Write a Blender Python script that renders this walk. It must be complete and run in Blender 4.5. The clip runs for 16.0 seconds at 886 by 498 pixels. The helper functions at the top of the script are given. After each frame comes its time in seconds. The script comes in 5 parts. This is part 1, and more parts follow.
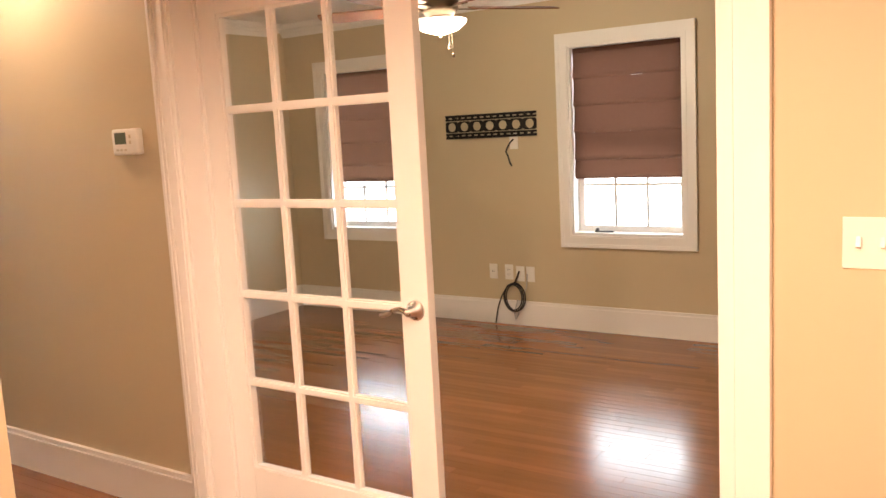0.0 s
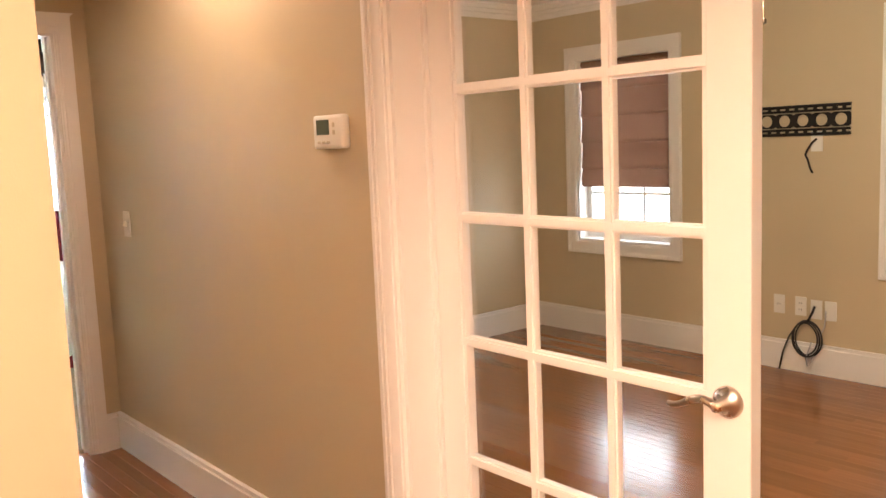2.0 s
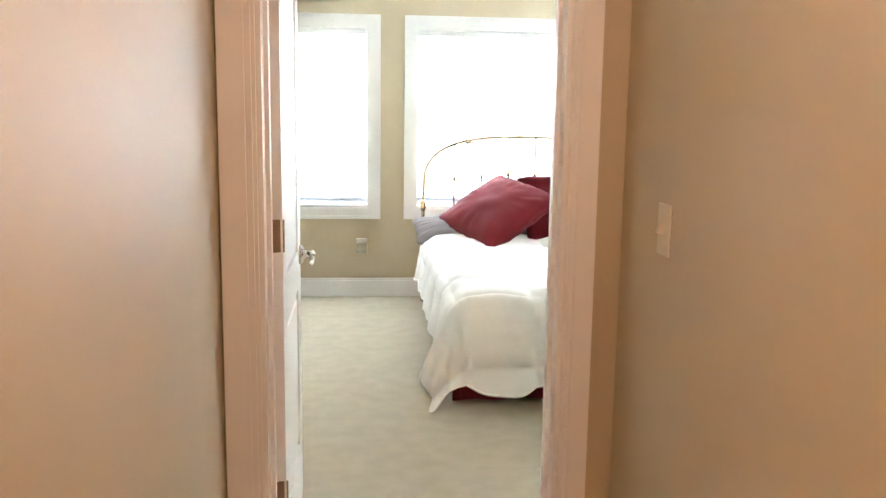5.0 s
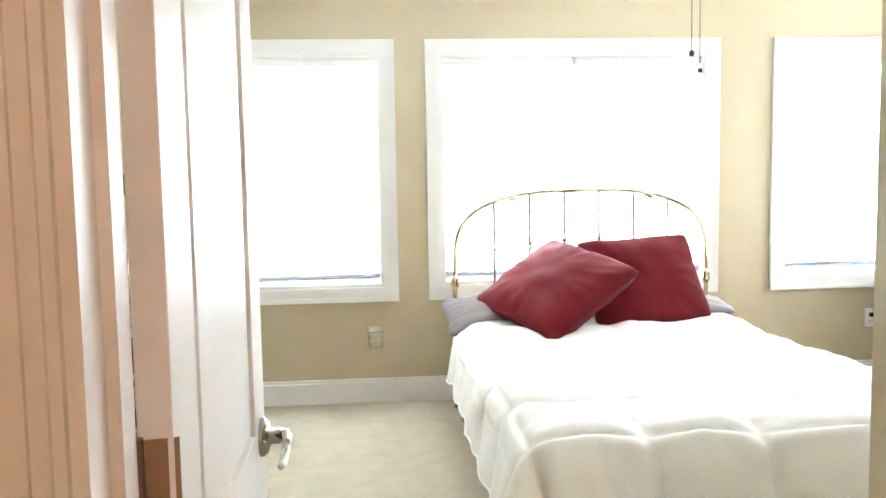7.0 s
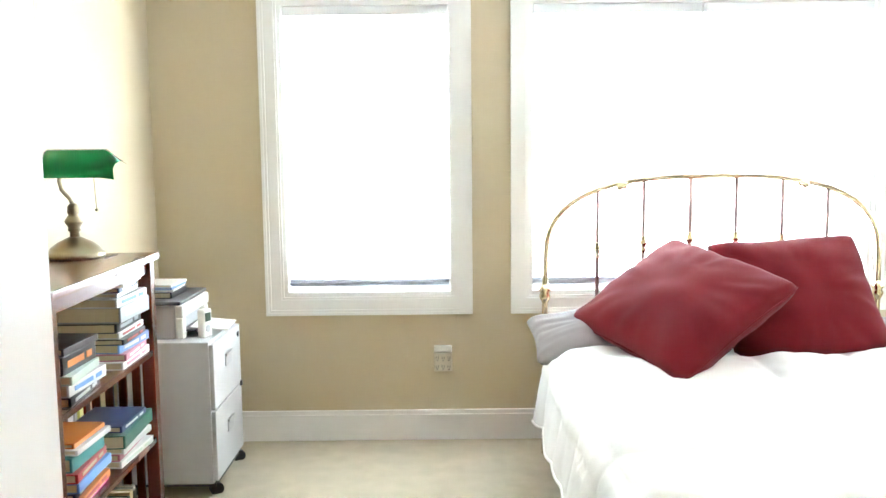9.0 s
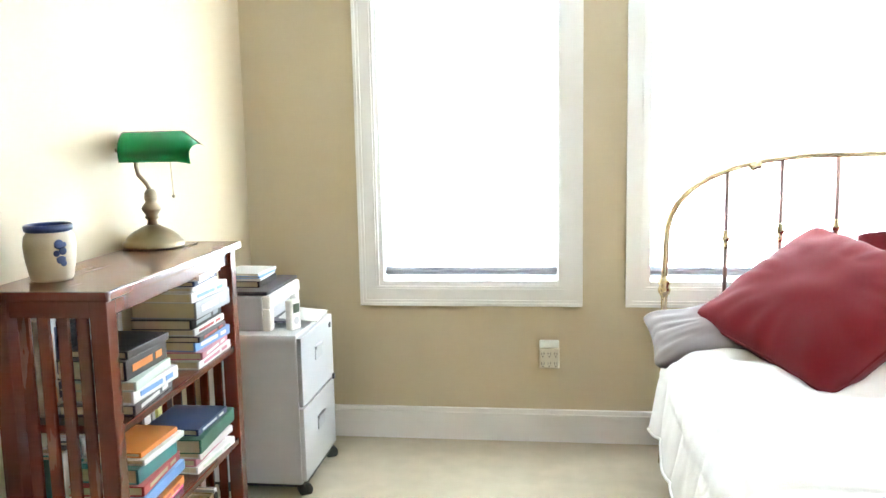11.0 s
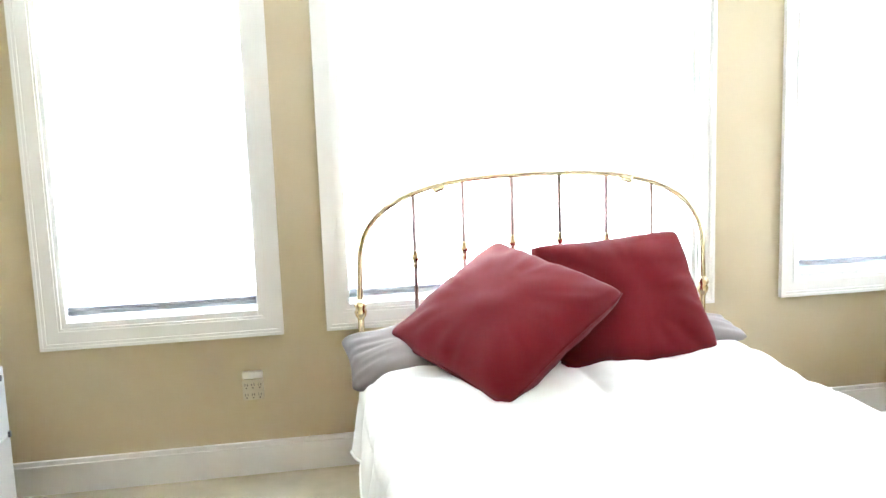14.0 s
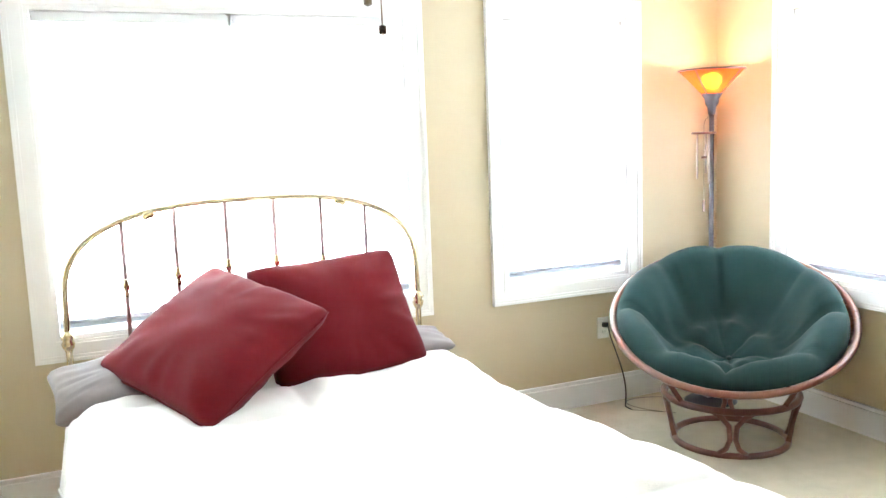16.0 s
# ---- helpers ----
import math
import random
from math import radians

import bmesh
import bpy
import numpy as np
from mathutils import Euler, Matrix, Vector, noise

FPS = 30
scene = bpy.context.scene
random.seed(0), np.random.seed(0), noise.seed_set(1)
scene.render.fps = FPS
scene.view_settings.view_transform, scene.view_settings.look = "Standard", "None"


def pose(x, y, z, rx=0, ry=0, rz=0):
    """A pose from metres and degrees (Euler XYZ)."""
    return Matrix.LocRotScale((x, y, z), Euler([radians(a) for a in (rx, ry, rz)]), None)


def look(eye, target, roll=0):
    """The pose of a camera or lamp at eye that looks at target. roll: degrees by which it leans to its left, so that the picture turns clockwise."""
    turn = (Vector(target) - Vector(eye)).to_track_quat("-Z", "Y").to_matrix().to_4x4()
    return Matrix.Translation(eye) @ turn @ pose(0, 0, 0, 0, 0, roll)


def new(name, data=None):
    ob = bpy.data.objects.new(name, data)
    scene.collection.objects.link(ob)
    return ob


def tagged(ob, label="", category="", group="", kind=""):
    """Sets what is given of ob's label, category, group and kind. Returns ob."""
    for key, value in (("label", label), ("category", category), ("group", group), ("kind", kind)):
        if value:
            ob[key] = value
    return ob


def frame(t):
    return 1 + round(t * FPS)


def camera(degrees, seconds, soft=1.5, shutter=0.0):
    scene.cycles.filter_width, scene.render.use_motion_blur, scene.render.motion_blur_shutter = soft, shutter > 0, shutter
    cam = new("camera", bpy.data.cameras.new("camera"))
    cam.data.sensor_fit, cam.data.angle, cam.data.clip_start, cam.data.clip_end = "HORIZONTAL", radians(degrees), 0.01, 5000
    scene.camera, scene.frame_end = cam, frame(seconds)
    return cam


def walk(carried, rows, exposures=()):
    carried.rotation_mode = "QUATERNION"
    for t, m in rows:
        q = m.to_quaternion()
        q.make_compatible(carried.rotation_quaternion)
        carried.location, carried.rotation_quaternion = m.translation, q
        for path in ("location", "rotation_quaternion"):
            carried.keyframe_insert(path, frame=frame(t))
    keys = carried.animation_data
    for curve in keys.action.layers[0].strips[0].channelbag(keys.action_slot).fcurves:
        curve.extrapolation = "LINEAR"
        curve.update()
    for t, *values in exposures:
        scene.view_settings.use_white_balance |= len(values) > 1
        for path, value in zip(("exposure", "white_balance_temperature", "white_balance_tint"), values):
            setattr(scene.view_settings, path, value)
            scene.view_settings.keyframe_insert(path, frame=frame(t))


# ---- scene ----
cam = camera(55.0, 16.0)
PATH = [
    (0, (-1.721, -4.205, 1.485), (-0.078, -3.099, 1.208), -3.1),
    (0.5, (-1.568, -4.142, 1.488), (0.026, -2.964, 1.217), -2.6),
    (1, (-1.408, -3.985, 1.463), (0.12, -2.721, 1.202), -2.6),
    (1.5, (-1.233, -3.755, 1.465), (0.198, -2.381, 1.208), -2.6),
    (2, (-1.045, -3.523, 1.46), (0.236, -2.007, 1.211), -2.4),
    (2.5, (-0.842, -3.27, 1.455), (0.257, -1.619, 1.198), -1.9),
    (3, (-0.656, -2.958, 1.415), (0.251, -1.196, 1.146), -1.0),
    (3.5, (-0.525, -2.642, 1.395), (0.172, -0.79, 1.106), -1.1),
    (4, (-0.408, -2.277, 1.391), (0.074, -0.359, 1.089), -0.3),
    (4.5, (-0.361, -1.87, 1.386), (-0.04, 0.08, 1.077), 1.1),
    (5, (-0.309, -1.456, 1.393), (-0.12, 0.511, 1.085), 0.8),
    (7.5, (-0.331, 0.373, 1.353), (-0.169, 2.273, 1.194), -1.1),
    (8, (-0.313, 0.673, 1.345), (-0.174, 2.575, 1.182), -0.9),
    (8.5, (-0.289, 0.891, 1.341), (-0.214, 2.795, 1.167), -0.8),
    (9, (-0.307, 1.093, 1.354), (-0.307, 2.994, 1.142), -0.6),
    (9.5, (-0.348, 1.234, 1.358), (-0.464, 3.126, 1.101), -0.4),
    (12, (-0.236, 1.432, 1.391), (-0.499, 3.308, 1.121), -1.2),
    (12.5, (-0.234, 1.435, 1.401), (-0.305, 3.327, 1.129), -1.5),
    (13, (-0.205, 1.415, 1.413), (-0.123, 3.308, 1.138), -1.5),
    (13.5, (-0.131, 1.414, 1.431), (0.06, 3.297, 1.157), -1.8),
    (14, (-0.085, 1.448, 1.448), (0.231, 3.315, 1.177), -2.0),
    (14.5, (-0.023, 1.413, 1.456), (0.408, 3.258, 1.195), -2.1),
    (15, (0.065, 1.352, 1.449), (0.604, 3.172, 1.203), -2.3),
    (15.5, (0.142, 1.304, 1.455), (0.788, 3.088, 1.211), -2.3),
    (16, (0.21, 1.244, 1.481), (0.959, 2.987, 1.225), -2.2),
]
walk(cam, [(t, look(eye, target, roll)) for t, eye, target, roll in PATH], [(0, 1.15), (2, 1.24), (3, 1.33), (5, 1.3), (7.5, 1.34), (16, 1.26)])

# ---- world and light ----
world = bpy.data.worlds.new("world")
scene.world = world
world.use_nodes = True
wn = world.node_tree
sky = wn.nodes.new("ShaderNodeTexSky")
sky.sky_type = "NISHITA"
sky.sun_disc = False
sky.sun_elevation = radians(48)
sky.sun_rotation = radians(150)
wn.nodes["Background"].inputs["Strength"].default_value = 0.15
wn.links.new(sky.outputs[0], wn.nodes["Background"].inputs["Color"])


def lamp(name, kind, energy, color, m, **values):
    data = bpy.data.lights.new(name, kind)
    data.energy, data.color = energy, color
    ob = new(name, data)
    ob.matrix_world = m
    if kind == "AREA":
        data.shape, data.size, data.size_y = "RECTANGLE", values["size"][0], values["size"][1]
    if kind == "SPOT":
        data.spot_size, data.spot_blend, data.shadow_soft_size = radians(values["angle"]), 0.5, values["radius"]
    if kind == "POINT":
        data.shadow_soft_size = values["radius"]
    if kind == "SUN":
        data.angle = radians(values["angle"])
    return ob


lamp("sun", "SUN", 2.5, (1, 0.95, 0.88), look((0, 0, 10), (1.5, -3.5, 5)), angle=0.5)
DAY = (0.825, 0.935, 1.0)
# daylight in the openings of the bedroom windows
for wx, ww, we in ((-0.65, 0.8, 70), (0.88, 1.62, 140), (2.54, 0.75, 65)):
    lamp("window_light", "AREA", we, DAY, pose(wx, 5.32, 1.4, -90, 0, 0), size=(ww + 0.1, 1.5))
lamp("window_light", "AREA", 70, DAY, pose(3.81, 3.85, 1.4, 0, 90, 0), size=(1.5, 1.5))
# daylight in the openings of the office windows
for wy in (-2.02, 0.23):
    lamp("window_light", "AREA", 2.8, DAY, pose(4.08, wy, 0.93, 0, 90, 0), size=(0.38, 0.74))
# recessed lamp over the hall, then three unseen ones added to fill the landing
WARM = (1.0, 0.67, 0.475)
HALL_AND_FILL_LIGHTS = {(0.04, -0.75): 27, (-1.2, -3.4): 95, (-2.6, -3.3): 225, (-1.8, -5.0): 135}
for (lx, ly), power in HALL_AND_FILL_LIGHTS.items():
    lamp("hall_and_fill_lamp", "SPOT", power, WARM, pose(lx, ly, 2.425), angle=172, radius=0.05)
# bulbs
lamp("torchiere_bulb", "POINT", 4.5, (1.0, 0.56, 0.32), pose(3.235, 4.735, 1.70), radius=0.03)
lamp("fan_bulb", "POINT", 28, (1.0, 0.82, 0.6), pose(1.92, -1.81, 1.95), radius=0.08)

# ---- materials ----


def material(name, color, rough=0.6, metal=0.0, vary=0.08, scale=6.0, bump=0.0, bump_scale=200.0, stretch=(1, 1, 1),
             second=None, trans=0.0, coat=0.0, sheen=0.0, random_shade=0.0, island=0.0, spec=0.5):
    m = bpy.data.materials.new(name)
    m.use_nodes = True
    nt = m.node_tree
    n, li = nt.nodes, nt.links
    b = n["Principled BSDF"]
    b.inputs["Roughness"].default_value = rough
    b.inputs["Metallic"].default_value = metal
    b.inputs["Specular IOR Level"].default_value = spec
    b.inputs["Transmission Weight"].default_value = trans
    b.inputs["Coat Weight"].default_value = coat
    b.inputs["Coat Roughness"].default_value = 0.12
    b.inputs["Sheen Weight"].default_value = sheen
    tc = n.new("ShaderNodeTexCoord")
    mp = n.new("ShaderNodeMapping")
    mp.inputs["Scale"].default_value = stretch
    li.new(tc.outputs["Object"], mp.inputs["Vector"])
    big = n.new("ShaderNodeTexNoise")
    big.inputs["Scale"].default_value = scale
    big.inputs["Detail"].default_value = 6
    li.new(mp.outputs[0], big.inputs["Vector"])
    mix = n.new("ShaderNodeMix")
    mix.data_type = "RGBA"
    c = Vector(color)
    mix.inputs["A"].default_value = (*(c * (1 - vary)), 1)
    mix.inputs["B"].default_value = (*(second if second else c * (1 + vary)), 1)
    li.new(big.outputs["Fac"], mix.inputs["Factor"])
    out = mix.outputs["Result"]
    if random_shade or island:
        random_shade = random_shade or island
        oi = n.new("ShaderNodeNewGeometry" if island else "ShaderNodeObjectInfo")
        hsv = n.new("ShaderNodeHueSaturation")
        mr = n.new("ShaderNodeMapRange")
        mr.inputs["To Min"].default_value = 1 - random_shade
        mr.inputs["To Max"].default_value = 1 + random_shade
        li.new(oi.outputs["Random Per Island" if island else "Random"], mr.inputs["Value"])
        li.new(mr.outputs[0], hsv.inputs["Value"])
        li.new(out, hsv.inputs["Color"])
        out = hsv.outputs[0]
    li.new(out, b.inputs["Base Color"])
    rr = n.new("ShaderNodeMapRange")
    rr.inputs["To Min"].default_value = max(0.02, rough - 0.06)
    rr.inputs["To Max"].default_value = min(1, rough + 0.06)
    li.new(big.outputs["Fac"], rr.inputs["Value"])
    li.new(rr.outputs[0], b.inputs["Roughness"])
    if bump:
        fine = n.new("ShaderNodeTexNoise")
        fine.inputs["Scale"].default_value = bump_scale
        fine.inputs["Detail"].default_value = 4
        li.new(mp.outputs[0], fine.inputs["Vector"])
        bp = n.new("ShaderNodeBump")
        bp.inputs["Strength"].default_value = bump
        bp.inputs["Distance"].default_value = 0.002
        li.new(fine.outputs["Fac"], bp.inputs["Height"])
        li.new(bp.outputs[0], b.inputs["Normal"])
    return m


def glass(name, tint=(1, 1, 1), gloss=0.08):
    """A thin clear pane: mostly see-through with a weak mirror."""
    m = bpy.data.materials.new(name)
    m.use_nodes = True
    n, li = m.node_tree.nodes, m.node_tree.links
    n.remove(n["Principled BSDF"])
    tr, gl, mx = n.new("ShaderNodeBsdfTransparent"), n.new("ShaderNodeBsdfGlossy"), n.new("ShaderNodeMixShader")
    lw, mm = n.new("ShaderNodeLayerWeight"), n.new("ShaderNodeMath")
    lw.inputs["Blend"].default_value = 0.12
    mm.operation = "MULTIPLY_ADD"
    mm.inputs[1].default_value, mm.inputs[2].default_value = 0.5, gloss * 0.5
    tr.inputs["Color"].default_value = (*tint, 1)
    gl.inputs["Roughness"].default_value = 0.03
    li.new(lw.outputs["Facing"], mm.inputs[0])
    li.new(mm.outputs[0], mx.inputs[0])
    li.new(tr.outputs[0], mx.inputs[1])
    li.new(gl.outputs[0], mx.inputs[2])
    li.new(mx.outputs[0], n["Material Output"].inputs["Surface"])
    return m


def translucent(name, color, through_color, share):
    """Cloth or vinyl that lets daylight glow through."""
    m = bpy.data.materials.new(name)
    m.use_nodes = True
    n, li = m.node_tree.nodes, m.node_tree.links
    n.remove(n["Principled BSDF"])
    df, tl, mx = n.new("ShaderNodeBsdfDiffuse"), n.new("ShaderNodeBsdfTranslucent"), n.new("ShaderNodeMixShader")
    tc, ns, mc = n.new("ShaderNodeTexCoord"), n.new("ShaderNodeTexNoise"), n.new("ShaderNodeMix")
    mc.data_type = "RGBA"
    ns.inputs["Scale"].default_value = 40
    li.new(tc.outputs["Object"], ns.inputs["Vector"])
    li.new(ns.outputs["Fac"], mc.inputs["Factor"])
    mc.inputs["A"].default_value = (*(Vector(color) * 0.94), 1)
    mc.inputs["B"].default_value = (*(Vector(color) * 1.05), 1)
    li.new(mc.outputs["Result"], df.inputs["Color"])
    tl.inputs["Color"].default_value = (*through_color, 1)
    mx.inputs[0].default_value = share
    li.new(df.outputs[0], mx.inputs[1])
    li.new(tl.outputs[0], mx.inputs[2])
    li.new(mx.outputs[0], n["Material Output"].inputs["Surface"])
    return m


def glowing(name, color, strength):
    m = bpy.data.materials.new(name)
    m.use_nodes = True
    b = m.node_tree.nodes["Principled BSDF"]
    b.inputs["Base Color"].default_value = (*color, 1)
    b.inputs["Emission Color"].default_value = (*color, 1)
    b.inputs["Emission Strength"].default_value = strength
    return m


M_WALL = material("wall_paint", (0.55, 0.465, 0.315), 0.55, vary=0.03, scale=1.5, bump=0.12, bump_scale=350)
M_WHITE = material("white_trim", (0.84, 0.83, 0.81), 0.36, vary=0.02, scale=3)
M_CEIL = material("ceiling_paint", (0.82, 0.82, 0.81), 0.85, vary=0.02, scale=2, bump=0.1, bump_scale=250)
M_OAK = material("oak_floor", (0.215, 0.083, 0.028), 0.225, vary=0.12, scale=3, stretch=(9, 0.7, 1), second=(0.29, 0.122, 0.045),
                 bump=0.03, bump_scale=25, coat=0.14, random_shade=0.13, spec=0.4)
M_OAK_FAR = material("oak_floor_far", (0.215, 0.083, 0.028), 0.225, vary=0.12, scale=3, stretch=(9, 0.7, 1), second=(0.29, 0.122, 0.045),
                     bump=0.03, bump_scale=25, coat=0.14, island=0.13, spec=0.4)
M_GAP = material("floor_joint", (0.10, 0.04, 0.018), 0.7)
M_CARPET = material("carpet", (0.44, 0.385, 0.28), 0.95, vary=0.17, scale=11, bump=1.0, bump_scale=380, sheen=0.15, spec=0.1)
M_GLASS = glass("window_glass")
M_BLIND = translucent("blind_vinyl", (0.85, 0.87, 0.9), (0.93, 0.95, 0.97), 0.6)
M_SHADE = translucent("roman_shade_cloth", (0.118, 0.060, 0.043), (0.17, 0.08, 0.05), 0.17)
M_NICKEL = material("satin_nickel", (0.5, 0.46, 0.42), 0.28, 1.0, vary=0.05, scale=30)
M_HINGE = material("hinge_bronze", (0.32, 0.26, 0.2), 0.4, 1.0, vary=0.1, scale=30)
M_PLASTIC = material("white_plastic", (0.78, 0.77, 0.72), 0.35, vary=0.02, scale=20)
M_BEIGE = material("ivory_plastic", (0.58, 0.53, 0.42), 0.4, vary=0.03, scale=20)
M_ALMOND = material("almond_plastic", (0.68, 0.62, 0.5), 0.4, vary=0.03, scale=20)
M_BLACK = material("black_plastic", (0.02, 0.02, 0.022), 0.4, vary=0.1, scale=20)
M_LCD = material("lcd", (0.10, 0.13, 0.10), 0.15, vary=0.05)
M_BRICK = material("outside_wall", (0.75, 0.72, 0.68), 0.9, vary=0.1)

# ---- mesh helpers ----


def box(bm, x0, x1, y0, y1, z0, z1):
    x0, x1, y0, y1, z0, z1 = min(x0, x1), max(x0, x1), min(y0, y1), max(y0, y1), min(z0, z1), max(z0, z1)
    m = Matrix.Translation(((x0 + x1) / 2, (y0 + y1) / 2, (z0 + z1) / 2)) @ Matrix.Diagonal((x1 - x0, y1 - y0, z1 - z0, 1))
    return bmesh.ops.create_cube(bm, size=1, matrix=m)["verts"]


def boxes(*dims):
    bm = bmesh.new()
    for d in dims:
        box(bm, *d)
    return bm


def bevel(bm, width, segments=2):
    bmesh.ops.bevel(bm, geom=bm.edges[:], offset=width, segments=segments, affect="EDGES", profile=0.6, clamp_overlap=True)
    return bm


def rounded(x0, x1, y0, y1, z0, z1, r=0.004, segments=2):
    return bevel(boxes((x0, x1, y0, y1, z0, z1)), r, segments)


def mesh_of(name, bm, mat, smooth=False):
    me = bpy.data.meshes.new(name)
    bmesh.ops.recalc_face_normals(bm, faces=bm.faces[:])
    bm.to_mesh(me)
    bm.free()
    me.materials.append(mat)
    if smooth:
        me.shade_smooth()
    return me


def part(name, bm, mat, parent=None, label="", smooth=False):
    ob = new(name, mesh_of(name, bm, mat, smooth))
    if parent is not None:
        ob.parent = parent
    return tagged(ob, label=label)


def thing(name, m, label, category, group="", kind=""):
    ob = new(name)
    ob.matrix_basis = m
    ob.empty_display_size = 0.05
    return tagged(ob, label, category, group, kind)


def structure(name, bm, mat, label, category="", smooth=False):
    return tagged(part(name, bm, mat, None, "", smooth), label, category or name.split("_")[0], "", "structure")


def lathe(profile, segments=24, axis="z"):
    """A turned solid from (radius, height) pairs."""
    bm = bmesh.new()
    rings = []
    for r, h in profile:
        ring = []
        for k in range(segments):
            a = 2 * math.pi * k / segments
            ring.append(bm.verts.new((r * math.cos(a), r * math.sin(a), h)))
        rings.append(ring)
    for a, b in zip(rings, rings[1:]):
        for k in range(segments):
            bm.faces.new((a[k], a[(k + 1) % segments], b[(k + 1) % segments], b[k]))
    if profile[0][0] > 1e-5:
        bm.faces.new(rings[0][::-1])
    if profile[-1][0] > 1e-5:
        bm.faces.new(rings[-1])
    bmesh.ops.remove_doubles(bm, verts=bm.verts[:], dist=1e-6)
    return bm


def tube(points, radius, segments=10, closed=False, radii=None):
    """A round bar along points."""
    bm = bmesh.new()
    pts = [Vector(p) for p in points]
    count = len(pts)
    rings = []
    side = None
    for i, p in enumerate(pts):
        if closed:
            d = pts[(i + 1) % count] - pts[i - 1]
        else:
            d = pts[min(i + 1, count - 1)] - pts[max(i - 1, 0)]
        d.normalize()
        if side is None:
            side = d.orthogonal().normalized()
        side = (side - d * side.dot(d)).normalized()
        up = d.cross(side)
        r = radii[i] if radii else radius
        rings.append([bm.verts.new(p + (side * math.cos(2 * math.pi * k / segments) + up * math.sin(2 * math.pi * k / segments)) * r)
                      for k in range(segments)])
    pairs = list(zip(rings, rings[1:])) + ([(rings[-1], rings[0])] if closed else [])
    for a, b in pairs:
        for k in range(segments):
            bm.faces.new((a[k], a[(k + 1) % segments], b[(k + 1) % segments], b[k]))
    if not closed:
        bm.faces.new(rings[0][::-1])
        bm.faces.new(rings[-1])
    return bm


def arc(cx, cy, cz, rx, rz, a0, a1, count, plane="xz"):
    out = []
    for k in range(count + 1):
        a = radians(a0 + (a1 - a0) * k / count)
        u, v = rx * math.cos(a), rz * math.sin(a)
        out.append((cx + u, cy, cz + v) if plane == "xz" else (cx + u, cy + v, cz))
    return out


def join_bm(*bms):
    out = bmesh.new()
    for b in bms:
        me = bpy.data.meshes.new("tmp")
        b.to_mesh(me)
        b.free()
        out.from_mesh(me)
        bpy.data.meshes.remove(me)
    return out


def moved(bm, m):
    bmesh.ops.transform(bm, matrix=m, verts=bm.verts[:])
    return bm


# ---- plan ----
CEIL = 2.44
X_HALL, X_OFF0 = 0.375, 0.530        # hall face and office face of the wall with the double door
X_LEFT = -0.668                      # hall's other wall
Y_HALL, Y_BED0 = 0.725, 0.855        # hall face and bedroom face of the bedroom door's wall
Y_WIN = 5.0                          # bedroom window wall
X_BL, X_BR = -1.625, 3.5             # bedroom side walls
X_OFF = 3.80                         # office window wall
Y_ON, Y_OS = 1.05, -4.9              # office end walls
Y_CORNER = -2.19                     # end of the hall's other wall


def wall_with_holes(name, axis, p0, p1, a0, a1, holes, label):
    """A wall of thickness p0..p1 across, running a0..a1 along; holes are (a0, a1, z0, z1)."""
    bm = bmesh.new()

    def put(u0, u1, z0, z1):
        if u1 - u0 > 1e-4 and z1 - z0 > 1e-4:
            if axis == "x":
                box(bm, u0, u1, p0, p1, z0, z1)
            else:
                box(bm, p0, p1, u0, u1, z0, z1)
    at = a0
    for h0, h1, z0, z1 in sorted(holes):
        put(at, h0, 0, CEIL)
        put(h0, h1, 0, z0)
        put(h0, h1, z1, CEIL)
        at = h1
    put(at, a1, 0, CEIL)
    return structure(name, bm, M_WALL, label, "wall")


# window openings: (centre along the wall, width of opening)
WIN_Z0, WIN_Z1 = 0.70, 2.04
BED_WINS = ((-0.65, 0.79), (0.879, 1.58), (2.53, 0.73))
SIDE_WIN = (3.85, 1.28)
OFF_WINS = ((-2.02, 0.815), (0.23, 0.815))
OFF_Z0, OFF_Z1 = 0.69, 2.015
DOOR = (-0.577, 0.230, 2.045)
DBL = (-3.631, -1.645, 2.09)

wall_with_holes("wall_windows", "x", Y_WIN, Y_WIN + 0.22, X_BL - 0.15, X_BR + 0.22, [(c - w / 2, c + w / 2, WIN_Z0, WIN_Z1) for c, w in BED_WINS],
                "pale tan painted wall with three bright windows")
wall_with_holes("wall_side_window", "y", X_BR, X_BR + 0.22, Y_ON + 0.12, Y_WIN, [(SIDE_WIN[0] - SIDE_WIN[1] / 2, SIDE_WIN[0] + SIDE_WIN[1] / 2, WIN_Z0, WIN_Z1)],
                "pale tan painted wall with a wide window")
wall_with_holes("wall_bookshelf", "y", X_BL - 0.15, X_BL, Y_HALL, Y_WIN, [], "plain pale tan painted wall behind the bookshelf")
wall_with_holes("wall_bedroom_door", "x", Y_HALL, Y_BED0, X_BL, X_HALL, [(DOOR[0], DOOR[1], 0, DOOR[2])], "tan wall with the bedroom doorway")
wall_with_holes("wall_between", "x", Y_ON, Y_ON + 0.12, X_HALL, X_OFF + 0.22, [], "tan wall between bedroom and office")
wall_with_holes("wall_double_door", "y", X_HALL, X_OFF0, -6.5, Y_ON, [(DBL[0], DBL[1], 0, DBL[2])], "tan hall wall with the glazed double door")
wall_with_holes("wall_office_windows", "y", X_OFF, X_OFF + 0.22, Y_OS - 0.12, Y_ON, [(c - w / 2, c + w / 2, OFF_Z0, OFF_Z1) for c, w in OFF_WINS],
                "tan office wall with two shaded windows")
wall_with_holes("wall_office_end", "x", Y_OS - 0.12, Y_OS, X_OFF0, X_OFF, [], "plain tan office end wall")
